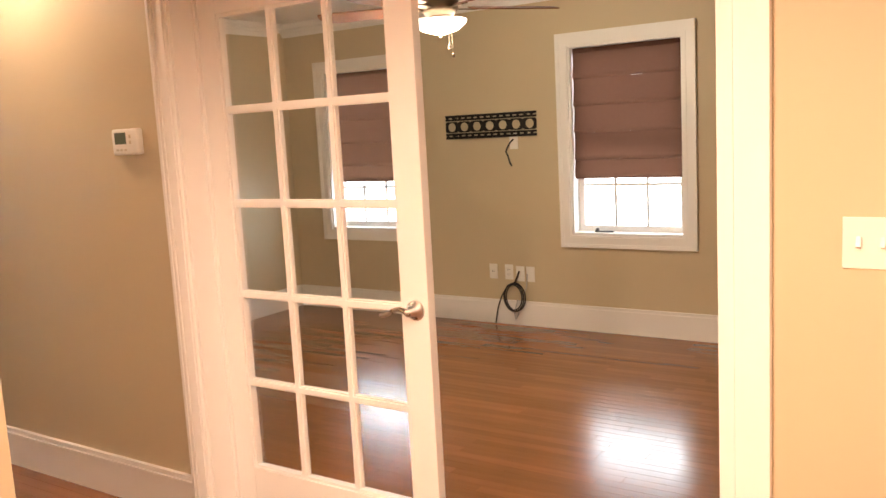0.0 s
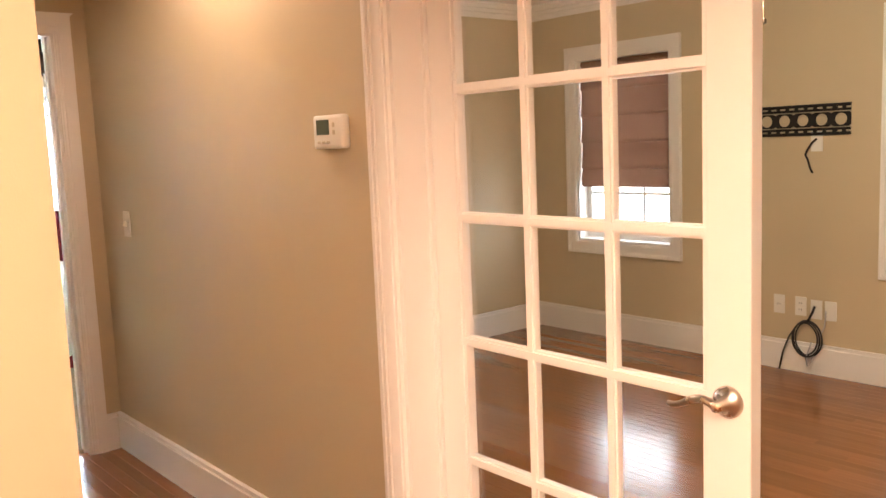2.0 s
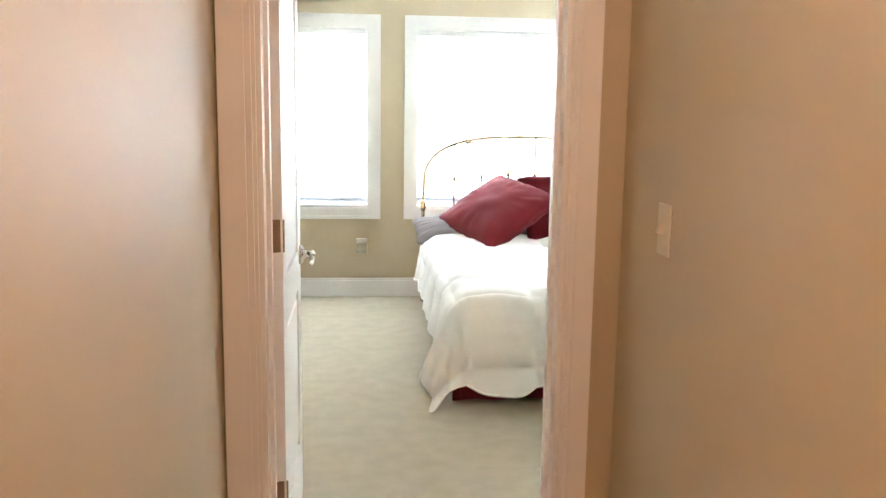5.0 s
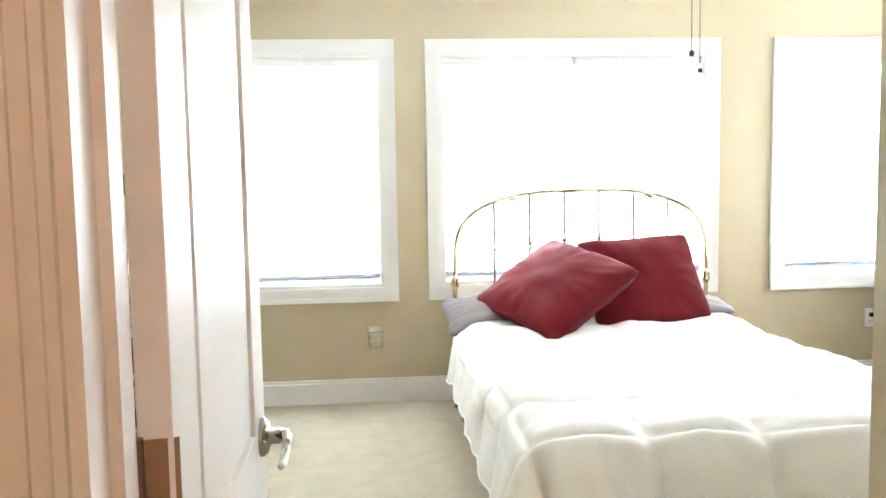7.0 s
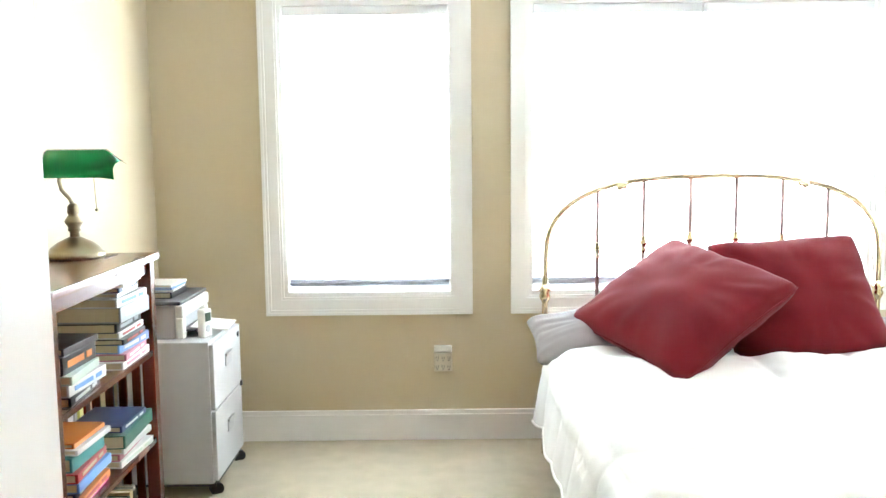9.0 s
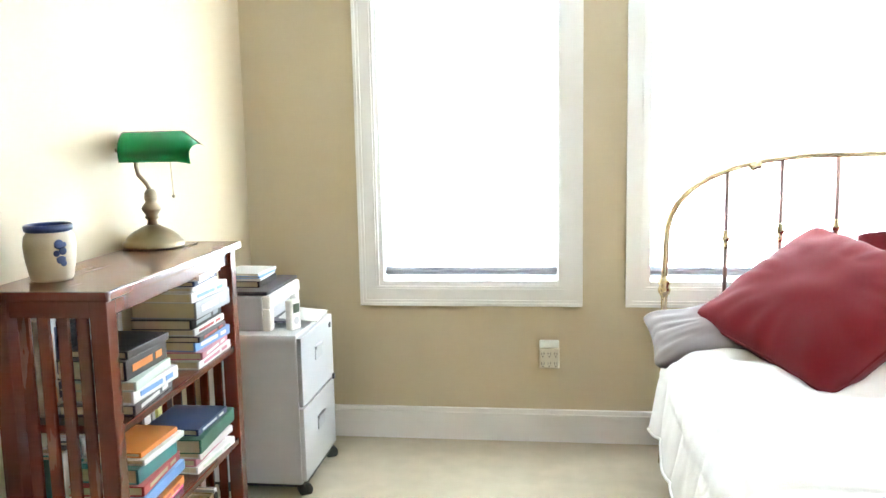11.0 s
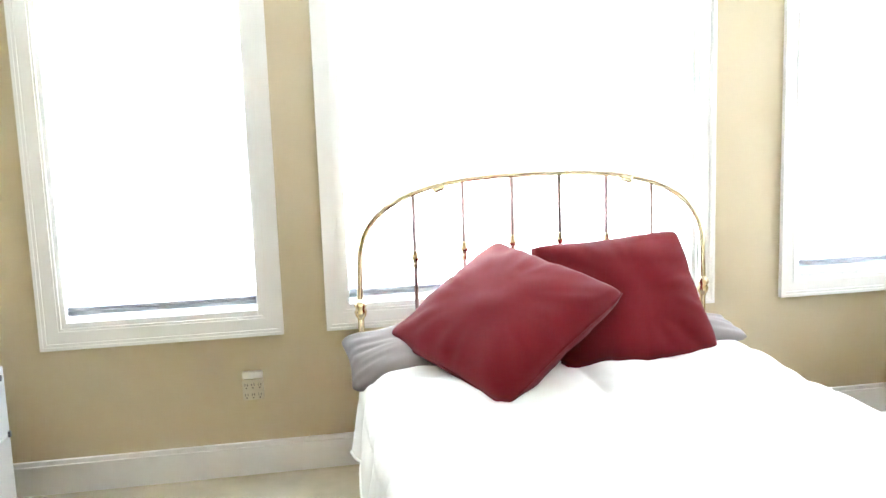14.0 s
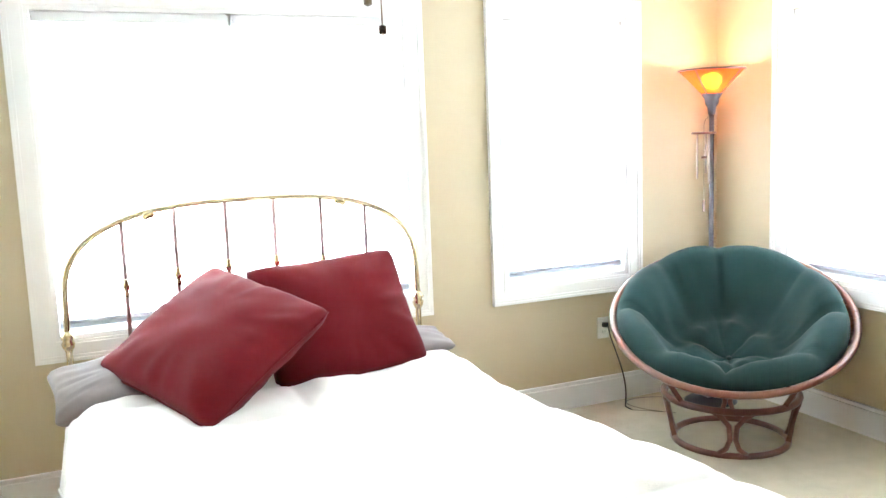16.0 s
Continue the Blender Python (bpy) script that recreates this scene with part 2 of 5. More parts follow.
wall_with_holes("wall_hall", "y", X_LEFT - 0.12, X_LEFT, Y_CORNER, Y_HALL, [], "plain tan hall wall")
wall_with_holes("wall_landing", "x", Y_CORNER, Y_CORNER + 0.12, -4.2, X_LEFT - 0.12, [], "plain tan wall round the corner")
wall_with_holes("wall_landing_back", "x", -6.62, -6.5, -4.2, X_OFF0, [], "plain tan wall behind")
wall_with_holes("wall_landing_side", "y", -4.32, -4.2, -6.62, Y_CORNER + 0.12, [], "plain tan side wall")
structure("ceiling_bedroom", boxes((X_BL - 0.15, X_BR + 0.22, Y_HALL, Y_WIN + 0.22, CEIL, CEIL + 0.12)), M_CEIL, "white painted bedroom ceiling")
structure("ceiling_hall", boxes((-4.32, X_OFF0, -6.62, Y_HALL - 0.002, CEIL, CEIL + 0.12)), M_CEIL, "white painted hall ceiling")
structure("ceiling_office", boxes((X_OFF0 + 0.002, X_OFF + 0.22, Y_OS - 0.12, Y_HALL - 0.004, CEIL, CEIL + 0.12), (X_OFF0 + 0.002, X_OFF, Y_HALL - 0.004, Y_ON, CEIL - 0.003, CEIL - 0.001)), M_CEIL, "white painted office ceiling")
structure("floor_carpet", boxes((X_BL, X_HALL + 0.06, Y_BED0 - 0.07, Y_WIN, -0.04, 0.016), (X_HALL + 0.06, X_BR, Y_ON + 0.06, Y_WIN, -0.04, 0.016)), M_CARPET, "cream wall-to-wall bedroom carpet")
structure("floor_base", boxes((-4.32, X_HALL + 0.06, -6.62, Y_BED0 - 0.07, -0.06, -0.012), (X_HALL + 0.06, X_OFF + 0.22, -6.62, Y_ON, -0.06, -0.012)), M_GAP, "dark bed under the floor boards")


def baseboard(name, axis, wall, inward, a0, a1, label="white painted baseboard with a moulded cap", k=1.0):
    """Tall board with a stepped cap; inward is +1 or -1 across the wall."""
    bm = bmesh.new()
    for t0, z0, z1 in ((0.016, 0.0, 0.15), (0.022, 0.15, 0.163), (0.013, 0.163, 0.175), (0.018, 0.175, 0.185)):
        q0, q1, z0, z1 = wall, wall + inward * t0, z0 * k, z1 * k
        if axis == "x":
            box(bm, a0, a1, q0, q1, z0, z1)
        else:
            box(bm, q0, q1, a0, a1, z0, z1)
    return structure(name, bm, M_WHITE, label, "baseboard")


baseboard("baseboard_windows", "x", Y_WIN, -1, X_BL, X_BR, k=0.86)
baseboard("baseboard_bookshelf", "y", X_BL, 1, Y_BED0, Y_WIN - 0.022, k=0.86)
baseboard("baseboard_side", "y", X_BR, -1, Y_ON + 0.12, Y_WIN - 0.022, k=0.86)
baseboard("baseboard_hall", "y", X_HALL, -1, -1.566, Y_HALL)
baseboard("baseboard_hall_near", "y", X_HALL, -1, -6.5, -3.742)
baseboard("baseboard_hall_left", "y", X_LEFT, 1, Y_CORNER, Y_HALL)
baseboard("baseboard_landing", "x", Y_CORNER, -1, -4.2, X_LEFT)
baseboard("baseboard_office", "y", X_OFF, -1, Y_OS, Y_ON)
baseboard("baseboard_office_north", "x", Y_ON, -1, X_OFF0, X_OFF - 0.022)
baseboard("baseboard_office_south", "x", Y_OS, 1, X_OFF0, X_OFF - 0.022)

# bright overcast distance outside the windows
M_SKY = glowing("bright_sky", (0.88, 0.94, 1.0), 3.2)
structure("backdrop_east", boxes((7.0, 7.05, -9, 12, -2, 9)), M_SKY, "plain white daylight beyond the windows", "backdrop")
structure("backdrop_north", boxes((-9, 7.0, 9.0, 9.05, -2, 9)), M_SKY, "plain white daylight beyond the windows", "backdrop")
structure("ground", boxes((-60, 60, -60, 60, -0.4, -0.3)), M_BRICK, "pale ground outside the house", "ground")

# ---- windows ----


CASING_WINDOW = ((0.0, 0.010, 0.014), (0.010, 0.020, 0.019), (0.020, 0.058, 0.015), (0.058, 0.070, 0.022), (0.070, 0.083, 0.027))
CASING_DOOR = ((0.0, 0.009, 0.012), (0.009, 0.017, 0.018), (0.017, 0.024, 0.014), (0.024, 0.083, 0.020))


def casing_bar(bm, length, width=0.083, profile=CASING_WINDOW, mitre=True):
    """A mitred casing length along x with outer bead, flat and inner bead; its inner edge lies on z = 0, the outer on z = width."""
    k = width / 0.083
    steps = [(a * k, b * k, d) for a, b, d in profile]
    for z0, z1, d in steps:
        vs = box(bm, -length / 2, length / 2, -d, 0.0, z0, z1)
        if mitre:
            for v in vs:
                v.co.x += math.copysign(v.co.z, v.co.x)


def casing_frame(x0, x1, z0, z1, width=0.083, bottom=True, last=None, profile=CASING_WINDOW):
    """Four (or three) mitred casing bars round an opening in the xz plane, as separate meshes."""
    out = []
    cx, cz, w, h = (x0 + x1) / 2, (z0 + z1) / 2, x1 - x0, z1 - z0
    spots = [(w, pose(cx, 0, z1)), (h, pose(x0, 0, cz, 0, -90)), (h, pose(x1, 0, cz, 0, 90))]
    if bottom:
        spots.append((w, pose(cx, 0, z0, 0, 180)))
    for n, (length, m) in enumerate(spots):
        bm = bmesh.new()
        casing_bar(bm, length, last if last and n == 2 else width, profile)
        if not bottom and n > 0:
            end = z0
            bmesh.ops.transform(bm, matrix=m, verts=bm.verts[:])
            for v in bm.verts:
                if v.co.z < end:
                    v.co.z = end
        else:
            bmesh.ops.transform(bm, matrix=m, verts=bm.verts[:])
        out.append(bm)
    return out


def window(name, m, w, z0, z1, label, cols, rows, double=False):
    """A sash window in an opening of width w centred on x = 0; the room lies towards -y."""
    ob = thing(name, m, label, "window", kind="structure")
    for bm in casing_frame(-w / 2, w / 2, z0, z1):
        part("casing", bm, M_WHITE, ob)
    # lining of the opening
    part("window_frame", boxes((-w / 2, -w / 2 + 0.018, 0, 0.19, z0, z1), (w / 2 - 0.018, w / 2, 0, 0.19, z0, z1),
                               (-w / 2 + 0.018, w / 2 - 0.018, 0, 0.19, z1 - 0.018, z1)), M_WHITE, ob)
    part("window_sill", rounded(-w / 2 + 0.018, w / 2 - 0.018, -0.004, 0.19, z0, z0 + 0.022, 0.004), M_WHITE, ob)
    cells = [(-w / 2 + 0.018, w / 2 - 0.018)]
    if double:
        cells = [(-w / 2 + 0.018, -0.035), (0.035, w / 2 - 0.018)]
        part("mullion", boxes((-0.035, 0.035, 0.06, 0.18, z0 + 0.022, z1 - 0.018)), M_WHITE, ob)
    zm = (z0 + z1) / 2
    for c0, c1 in cells:
        for s0, s1, y0 in ((z0 + 0.022, zm + 0.02, 0.09), (zm - 0.02, z1 - 0.018, 0.125)):
            t = 0.042
            part("sash", boxes((c0, c0 + t, y0, y0 + 0.034, s0, s1), (c1 - t, c1, y0, y0 + 0.034, s0, s1),
                               (c0 + t, c1 - t, y0, y0 + 0.034, s0, s0 + t), (c0 + t, c1 - t, y0, y0 + 0.034, s1 - t, s1)), M_WHITE, ob)
            pw, ph = c1 - c0 - 2 * t, s1 - s0 - 2 * t
            for k in range(1, cols):
                x = c0 + t + pw * k / cols
                part("muntin", boxes((x - 0.009, x + 0.009, y0 + 0.006, y0 + 0.028, s0 + t, s1 - t)), M_WHITE, ob)
            for k in range(1, rows):
                z = s0 + t + ph * k / rows
                part("muntin", boxes((c0 + t, c1 - t, y0 + 0.008, y0 + 0.026, z - 0.009, z + 0.009)), M_WHITE, ob)
            pane = part("pane", boxes((c0 + t, c1 - t, y0 + 0.015, y0 + 0.019, s0 + t, s1 - t)), M_GLASS, ob)
            pane.visible_shadow = False
    return ob


def blind(m, w, z0, z1, label):
    """A closed horizontal blind hanging from a head rail."""
    ob = thing("window_blind", m, label, "window blind", "closed white blinds")
    part("head_rail", rounded(-w / 2, w / 2, -0.02, 0.025, z1 - 0.042, z1, 0.004), M_BLINDRAIL, ob)
    part("bottom_rail", rounded(-w / 2, w / 2, -0.014, 0.014, z0, z0 + 0.020, 0.004), M_SHADEDFOOT, ob)
    for k in range(3):
        part("gathered_slat", rounded(-w / 2, w / 2, -0.013, 0.012, z0 + 0.0215 + 0.0045 * k, z0 + 0.0245 + 0.0045 * k, 0.001, 1), M_SHADEDFOOT, ob)
    pitch = 0.0212
    bm = bmesh.new()
    for a, b in zip(range(0, 6), range(1, 7)):
        pts = []
        for k in (a, b):
            f = k / 6 - 0.5
            pts.append((0.0025 - 0.010 * f * f - f * 0.010, f * 0.0245))
        vs = [bm.verts.new((sx * w / 2, q[0], q[1])) for q in pts for sx in (-1, 1)]
        bm.faces.new((vs[0], vs[1], vs[3], vs[2]))
    bmesh.ops.remove_doubles(bm, verts=bm.verts[:], dist=1e-6)
    slat = mesh_of("slat", bm, M_BLIND, True)
    count = int((z1 - 0.05 - z0 - 0.04) / pitch)
    for k in range(count):
        s = new("slat", slat)
        s.parent = ob
        s.location = (0, 0.002, z0 + 0.047 + pitch * k)
    for x in (-w / 2 + 0.12, w / 2 - 0.12):
        part("ladder_cord", boxes((x - 0.0012, x + 0.0012, -0.011, -0.0095, z0 + 0.01, z1 - 0.04)), M_BLINDRAIL, ob)
    return ob


# foot of the white blind: its backlit shade is put into the blue-grey colour
M_SHADEDFOOT = material("shaded_blind_foot", (0.42, 0.46, 0.54), 0.4, vary=0.04)
M_BLINDRAIL = material("blind_rail", (0.8, 0.8, 0.8), 0.35, vary=0.02)
for n, (c, w) in enumerate(BED_WINS):
    wide = n == 1
    window("window_%d" % (n + 1), pose(c, Y_WIN, 0), w, WIN_Z0, WIN_Z1,
           "wide white double window with moulded casing, blown bright" if wide else "white sash window with moulded casing, blown bright", 1, 1, wide)
    if wide:
        for s in (-1, 1):
            blind(pose(c + s * (w / 4 - 0.006), Y_WIN + 0.035, 0), w / 2 - 0.03, WIN_Z0 + 0.045, WIN_Z1 - 0.02,
                  "closed white slatted blind behind the brass headboard")
    else:
        blind(pose(c, Y_WIN + 0.035, 0), w - 0.045, WIN_Z0 + 0.045, WIN_Z1 - 0.02, "closed white slatted blind glowing with daylight")
window("window_4", pose(X_BR, SIDE_WIN[0], 0, 0, 0, -90), SIDE_WIN[1], WIN_Z0, WIN_Z1, "white side window with moulded casing, blown bright", 1, 1, True)
for s in (-1, 1):
    blind(pose(X_BR + 0.035, SIDE_WIN[0] + s * (SIDE_WIN[1] / 4 - 0.006), 0, 0, 0, -90), SIDE_WIN[1] / 2 - 0.03, WIN_Z0 + 0.045, WIN_Z1 - 0.02,
          "closed white slatted blind beside the floor lamp")
for n, (c, w) in enumerate(OFF_WINS):
    window("window_%d" % (n + 5), pose(X_OFF, c, 0, 0, 0, -90), w, OFF_Z0, OFF_Z1, "white gridded sash window under a brown shade", 3, 2)


def roman_shade(m, w, z0, z1):
    """A cloth shade with soft horizontal folds."""
    ob = thing("roman_shade", m, "brown cloth roman shade half lowered over window", "window shade", "brown roman shades")
    rows = [(0.0, 0.012), (0.018, 0.03), (0.03, 0.016), (0.09, 0.022)]
    folds = 4
    span = (z1 - z0 - 0.13) / folds
    prof = [(z0, 0.004), (z0 + 0.012, 0.026), (z0 + 0.05, 0.034), (z0 + 0.12, 0.016)]
    for k in range(folds):
        b = z0 + 0.13 + span * k
        prof += [(b, 0.010), (b + 0.012, 0.030), (b + 0.035, 0.024), (b + span * 0.55, 0.014)]
    prof.append((z1, 0.01))
    for k, (za, zb) in enumerate(((0, 4),) + tuple((4 + 4 * i, 8 + 4 * i) for i in range(folds))):
        seg = prof[za:zb + 1]
        bm = bmesh.new()
        nx = 14
        grid = []
        for z, d in seg:
            line = []
            for i in range(nx + 1):
                x = -w / 2 + w * i / nx
                wob = 0.003 * noise.noise(Vector((x * 5, z * 4, k)))
                line.append(bm.verts.new((x, -d + wob, z + 0.002 * noise.noise(Vector((x * 3, z * 9, 5))))))
            grid.append(line)
        for a, b in zip(grid, grid[1:]):
            for i in range(nx):
                bm.faces.new((a[i], a[i + 1], b[i + 1], b[i]))
        part("fold", bm, M_SHADE, ob, smooth=True)
    part("head_rail", rounded(-w / 2, w / 2, -0.02, 0.02, z1 - 0.01, z1 + 0.02, 0.003), M_SHADE, ob)
    return ob


for c, w in OFF_WINS:
    roman_shade(pose(X_OFF + 0.05, c, 0, 0, 0, -90), w - 0.045, 1.09, OFF_Z1 - 0.042)

# crown moulding of the office
for nm, axis, wall, inw, a0, a1 in (("crown_windows", "y", X_OFF, -1, Y_OS, Y_ON), ("crown_north", "x", Y_ON, -1, X_OFF0, X_OFF - 0.09),
                                    ("crown_south", "x", Y_OS, 1, X_OFF0, X_OFF - 0.09)):
    bm = bmesh.new()
    for z0, z1, d in ((2.335, 2.35, 0.012), (2.35, 2.37, 0.022), (2.37, 2.395, 0.045), (2.395, 2.42, 0.07), (2.42, 2.4365, 0.085)):
        if axis == "x":
            box(bm, a0, a1, wall, wall + inw * d, z0, z1)
        else:
            box(bm, wall, wall + inw * d, a0, a1, z0, z1)
    structure("trim_" + nm, bm, M_WHITE, "white stepped crown moulding", "trim")

# ---- doors ----


def lever(parent, m, flip=1):
    """A wavy lever handle on a round rose; the lever points along -x (times flip), the door's face is at y = 0, outwards is -y."""
    rose = part("door_handle", moved(lathe([(0.0, 0.0), (0.034, 0.0), (0.034, 0.006), (0.028, 0.013), (0.014, 0.017), (0.012, 0.05), (0.0, 0.052)], 28), pose(0, 0, 0, 90)),
                M_NICKEL, parent, "satin nickel lever handle", True)
    rose.matrix_basis = m
    pts, rad = [], []
    for k in range(13):
        f = k / 12
        pts.append((-flip * 0.115 * f, -0.045 - 0.004 * math.sin(f * 3.1), 0.012 * math.sin(f * 5.2) - 0.004 * f))
        rad.append(0.010 - 0.004 * f)
    part("lever", tube(pts, 0.01, 10, radii=rad), M_NICKEL, rose, "", True)
    return rose


def hinge(parent, m):
    h = part("hinge", join_bm(boxes((-0.001, 0.001, -0.035, 0.0, -0.045, 0.045)), moved(lathe([(0, -0.047), (0.006, -0.047), (0.006, 0.047), (0, 0.047)], 10), pose(0, 0.004, 0))),
             M_HINGE, parent, "dark bronze hinge")
    h.matrix_basis = m
    return h


def french_leaf(name, m, label):
    """A glazed leaf of five rows of three panes; hinge side at x = 0, runs to x = 0.985, thickness about y = 0."""
    ob = thing(name, m, label, "door", kind="structure")
    w, top, st, t = 0.977, 2.065, 0.101, 0.02
    g0, g1, z0, z1 = st, w - st, 0.215, 1.945
    part("stile", rounded(0, g0, -t, t, 0.012, top, 0.003), M_WHITE, ob)
    part("stile", rounded(g1, w, -t, t, 0.012, top, 0.003), M_WHITE, ob)
    part("rail", rounded(g0, g1, -t, t, 0.012, z0, 0.003), M_WHITE, ob)
    part("rail", rounded(g0, g1, -t, t, z1, top, 0.003), M_WHITE, ob)
    pw, ph = (g1 - g0) / 3, (z1 - z0) / 5

    def bar(length, along_x):
        bm = bmesh.new()
        less = 0.0 if along_x else 0.0008
        for hw, d in ((0.015, 0.010 - less), (0.009, 0.016 - less)):
            box(bm, -length / 2, length / 2, -d, d, -hw, hw)
        if not along_x:
            moved(bm, pose(0, 0, 0, 0, 90))
        return bm
    for k in (1, 2):
        part("muntin", moved(bar(z1 - z0, False), pose(g0 + pw * k, 0, (z0 + z1) / 2)), M_WHITE, ob)
    for k in range(1, 5):
        part("muntin", moved(bar(g1 - g0, True), pose((g0 + g1) / 2, 0, z0 + ph * k)), M_WHITE, ob)
    pane = mesh_of("pane", boxes((-pw / 2 + 0.004, pw / 2 - 0.004, -0.002, 0.002, -ph / 2 + 0.004, ph / 2 - 0.004)), M_GLASS)
    for i in range(3):
        for j in range(5):
            p = new("pane", pane)
            p.parent = ob
            p.location = (g0 + pw * (i + 0.5), 0, z0 + ph * (j + 0.5))
            p.visible_shadow = False
    # glazing bead round the glass
    part("glazing_bead", boxes((g0, g0 + 0.012, -0.014, 0.014, z0, z1), (g1 - 0.012, g1, -0.014, 0.014, z0, z1),
                               (g0 + 0.012, g1 - 0.012, -0.014, 0.014, z0, z0 + 0.012), (g0 + 0.012, g1 - 0.012, -0.014, 0.014, z1 - 0.012, z1)), M_WHITE, ob)
    return ob


# the hinged edge of the closed leaf is at the end near the bedroom; x of the leaf runs towards -y, its face looks to the hall
leaf = french_leaf("door_1", pose(0.510, -1.670, 0, 0, 0, -90), "white glazed double-door leaf, closed, with fifteen panes")
lever(leaf, pose(0.927, -0.02, 0.905))
other = french_leaf("door_2", pose(0.568, -3.637, 0, 0, 0, -84), "white glazed door leaf folded open into office")
for z in (0.3, 1.06, 1.82):
    hinge(other, pose(0.0, -0.02, z, 0, 0, 90))
# lining and casing of the double doorway
frame_1 = thing("door_frame_1", pose(0, 0, 0), "white moulded casing round the double doorway", "door frame", kind="structure")
part("lining", boxes((X_HALL - 0.002, X_OFF0 + 0.002, DBL[1] - 0.022, DBL[1], 0, DBL[2])), M_WHITE, frame_1)
part("lining", boxes((X_HALL - 0.002, X_OFF0 + 0.002, DBL[0], DBL[0] + 0.022, 0, DBL[2])), M_WHITE, frame_1)
part("lining", boxes((X_HALL - 0.002, X_OFF0 + 0.002, DBL[0] + 0.022, DBL[1] - 0.022, DBL[2] - 0.022, DBL[2])), M_WHITE, frame_1)
part("door_stop", boxes((0.475, 0.4885, DBL[1] - 0.035, DBL[1] - 0.022, 0, DBL[2] - 0.022)), M_WHITE, frame_1)


def door_casing(parent, m, x0, x1, top, width=0.095, last=None, profile=CASING_WINDOW):
    for bm in casing_frame(x0, x1, 0, top, width, False, last, profile):
        part("casing", bm, M_WHITE, parent).matrix_basis = m


# hall side: local x runs towards -y, -y towards -x
door_casing(frame_1, pose(X_HALL, 0, 0, 0, 0, -90), -DBL[1] + 0.006, -DBL[0] - 0.006, DBL[2] - 0.006, 0.085, 0.112)
door_casing(frame_1, pose(X_OFF0, 0, 0, 0, 0, 90), DBL[0] + 0.006, DBL[1] - 0.006, DBL[2] - 0.006, 0.105)
for z in (0.3, 1.06, 1.82):
    part("hinge_plate", boxes((X_OFF0 - 0.05, X_OFF0 - 0.005, DBL[0] + 0.0215, DBL[0] + 0.0235, z - 0.045, z + 0.045)), M_NICKEL, frame_1, "satin nickel hinge plate")

frame_2 = thing("door_frame_2", pose(0, 0, 0), "white casing round the bedroom doorway", "door frame", kind="structure")
part("lining", boxes((DOOR[0], DOOR[0] + 0.02, Y_HALL - 0.002, Y_BED0 + 0.002, 0, DOOR[2])), M_WHITE, frame_2)
part("lining", boxes((DOOR[1] - 0.02, DOOR[1], Y_HALL - 0.002, Y_BED0 + 0.002, 0, DOOR[2])), M_WHITE, frame_2)
part("lining", boxes((DOOR[0] + 0.02, DOOR[1] - 0.02, Y_HALL - 0.002, Y_BED0 + 0.002, DOOR[2] - 0.02, DOOR[2])), M_WHITE, frame_2)
for x0, x1 in ((DOOR[0] + 0.02, DOOR[0] + 0.032), (DOOR[1] - 0.032, DOOR[1] - 0.02)):
    part("door_stop", boxes((x0, x1, Y_HALL + 0.05, Y_HALL + 0.085, 0.0, DOOR[2] - 0.02)), M_WHITE, frame_2)
door_casing(frame_2, pose(0, Y_HALL, 0), DOOR[0] + 0.006, DOOR[1] - 0.006, DOOR[2] - 0.006, 0.092, 0.076, CASING_DOOR)
door_casing(frame_2, pose(0, Y_BED0, 0, 0, 0, 180), -DOOR[1] + 0.006, -DOOR[0] - 0.006, DOOR[2] - 0.006, 0.095)
baseboard("baseboard_stub", "x", Y_HALL, -1, 0.301, X_HALL - 0.022)


def panel_door(name, m, label, w=0.70, top=2.02):
    """A two-panel leaf; hinge side at x = 0, faces at y = -0.0175 and 0.0175."""
    ob = thing(name, m, label, "door", kind="structure")
    t, st = 0.0175, 0.122
    part("stile", rounded(0, st, -t, t, 0.012, top, 0.002), M_WHITE, ob)
    part("stile", rounded(w - st, w, -t, t, 0.012, top, 0.002), M_WHITE, ob)
    for z0, z1 in ((0.012, 0.24), (0.80, 0.93), (top - 0.12, top)):
        part("rail", rounded(st, w - st, -t, t, z0, z1, 0.002), M_WHITE, ob)
    for z0, z1 in ((0.24, 0.80), (0.93, top - 0.12)):
        part("panel", boxes((st, w - st, -0.006, 0.006, z0, z1), (st + 0.006, w - st - 0.006, -0.010, 0.010, z0 + 0.006, z1 - 0.006)), M_WHITE, ob)
        part("field", bevel(boxes((st + 0.03, w - st - 0.03, -0.0145, 0.0145, z0 + 0.03, z1 - 0.03)), 0.004, 1), M_WHITE, ob)
    return ob


HINGE_AT = (-0.548, 0.868)
leaf2 = panel_door("door_3", pose(HINGE_AT[0] + 0.006, HINGE_AT[1], 0, 0, 0, 90.3), "white two-panel bedroom door, standing open")
lever(leaf2, pose(0.64, -0.0175, 0.91))
back = lever(leaf2, pose(0.64, 0.0175, 0.91, 0, 0, 180), -1)
for z in (0.315, 1.065, 1.80):
    hinge(leaf2, pose(-0.004, 0.012, z, 0, 0, 12))

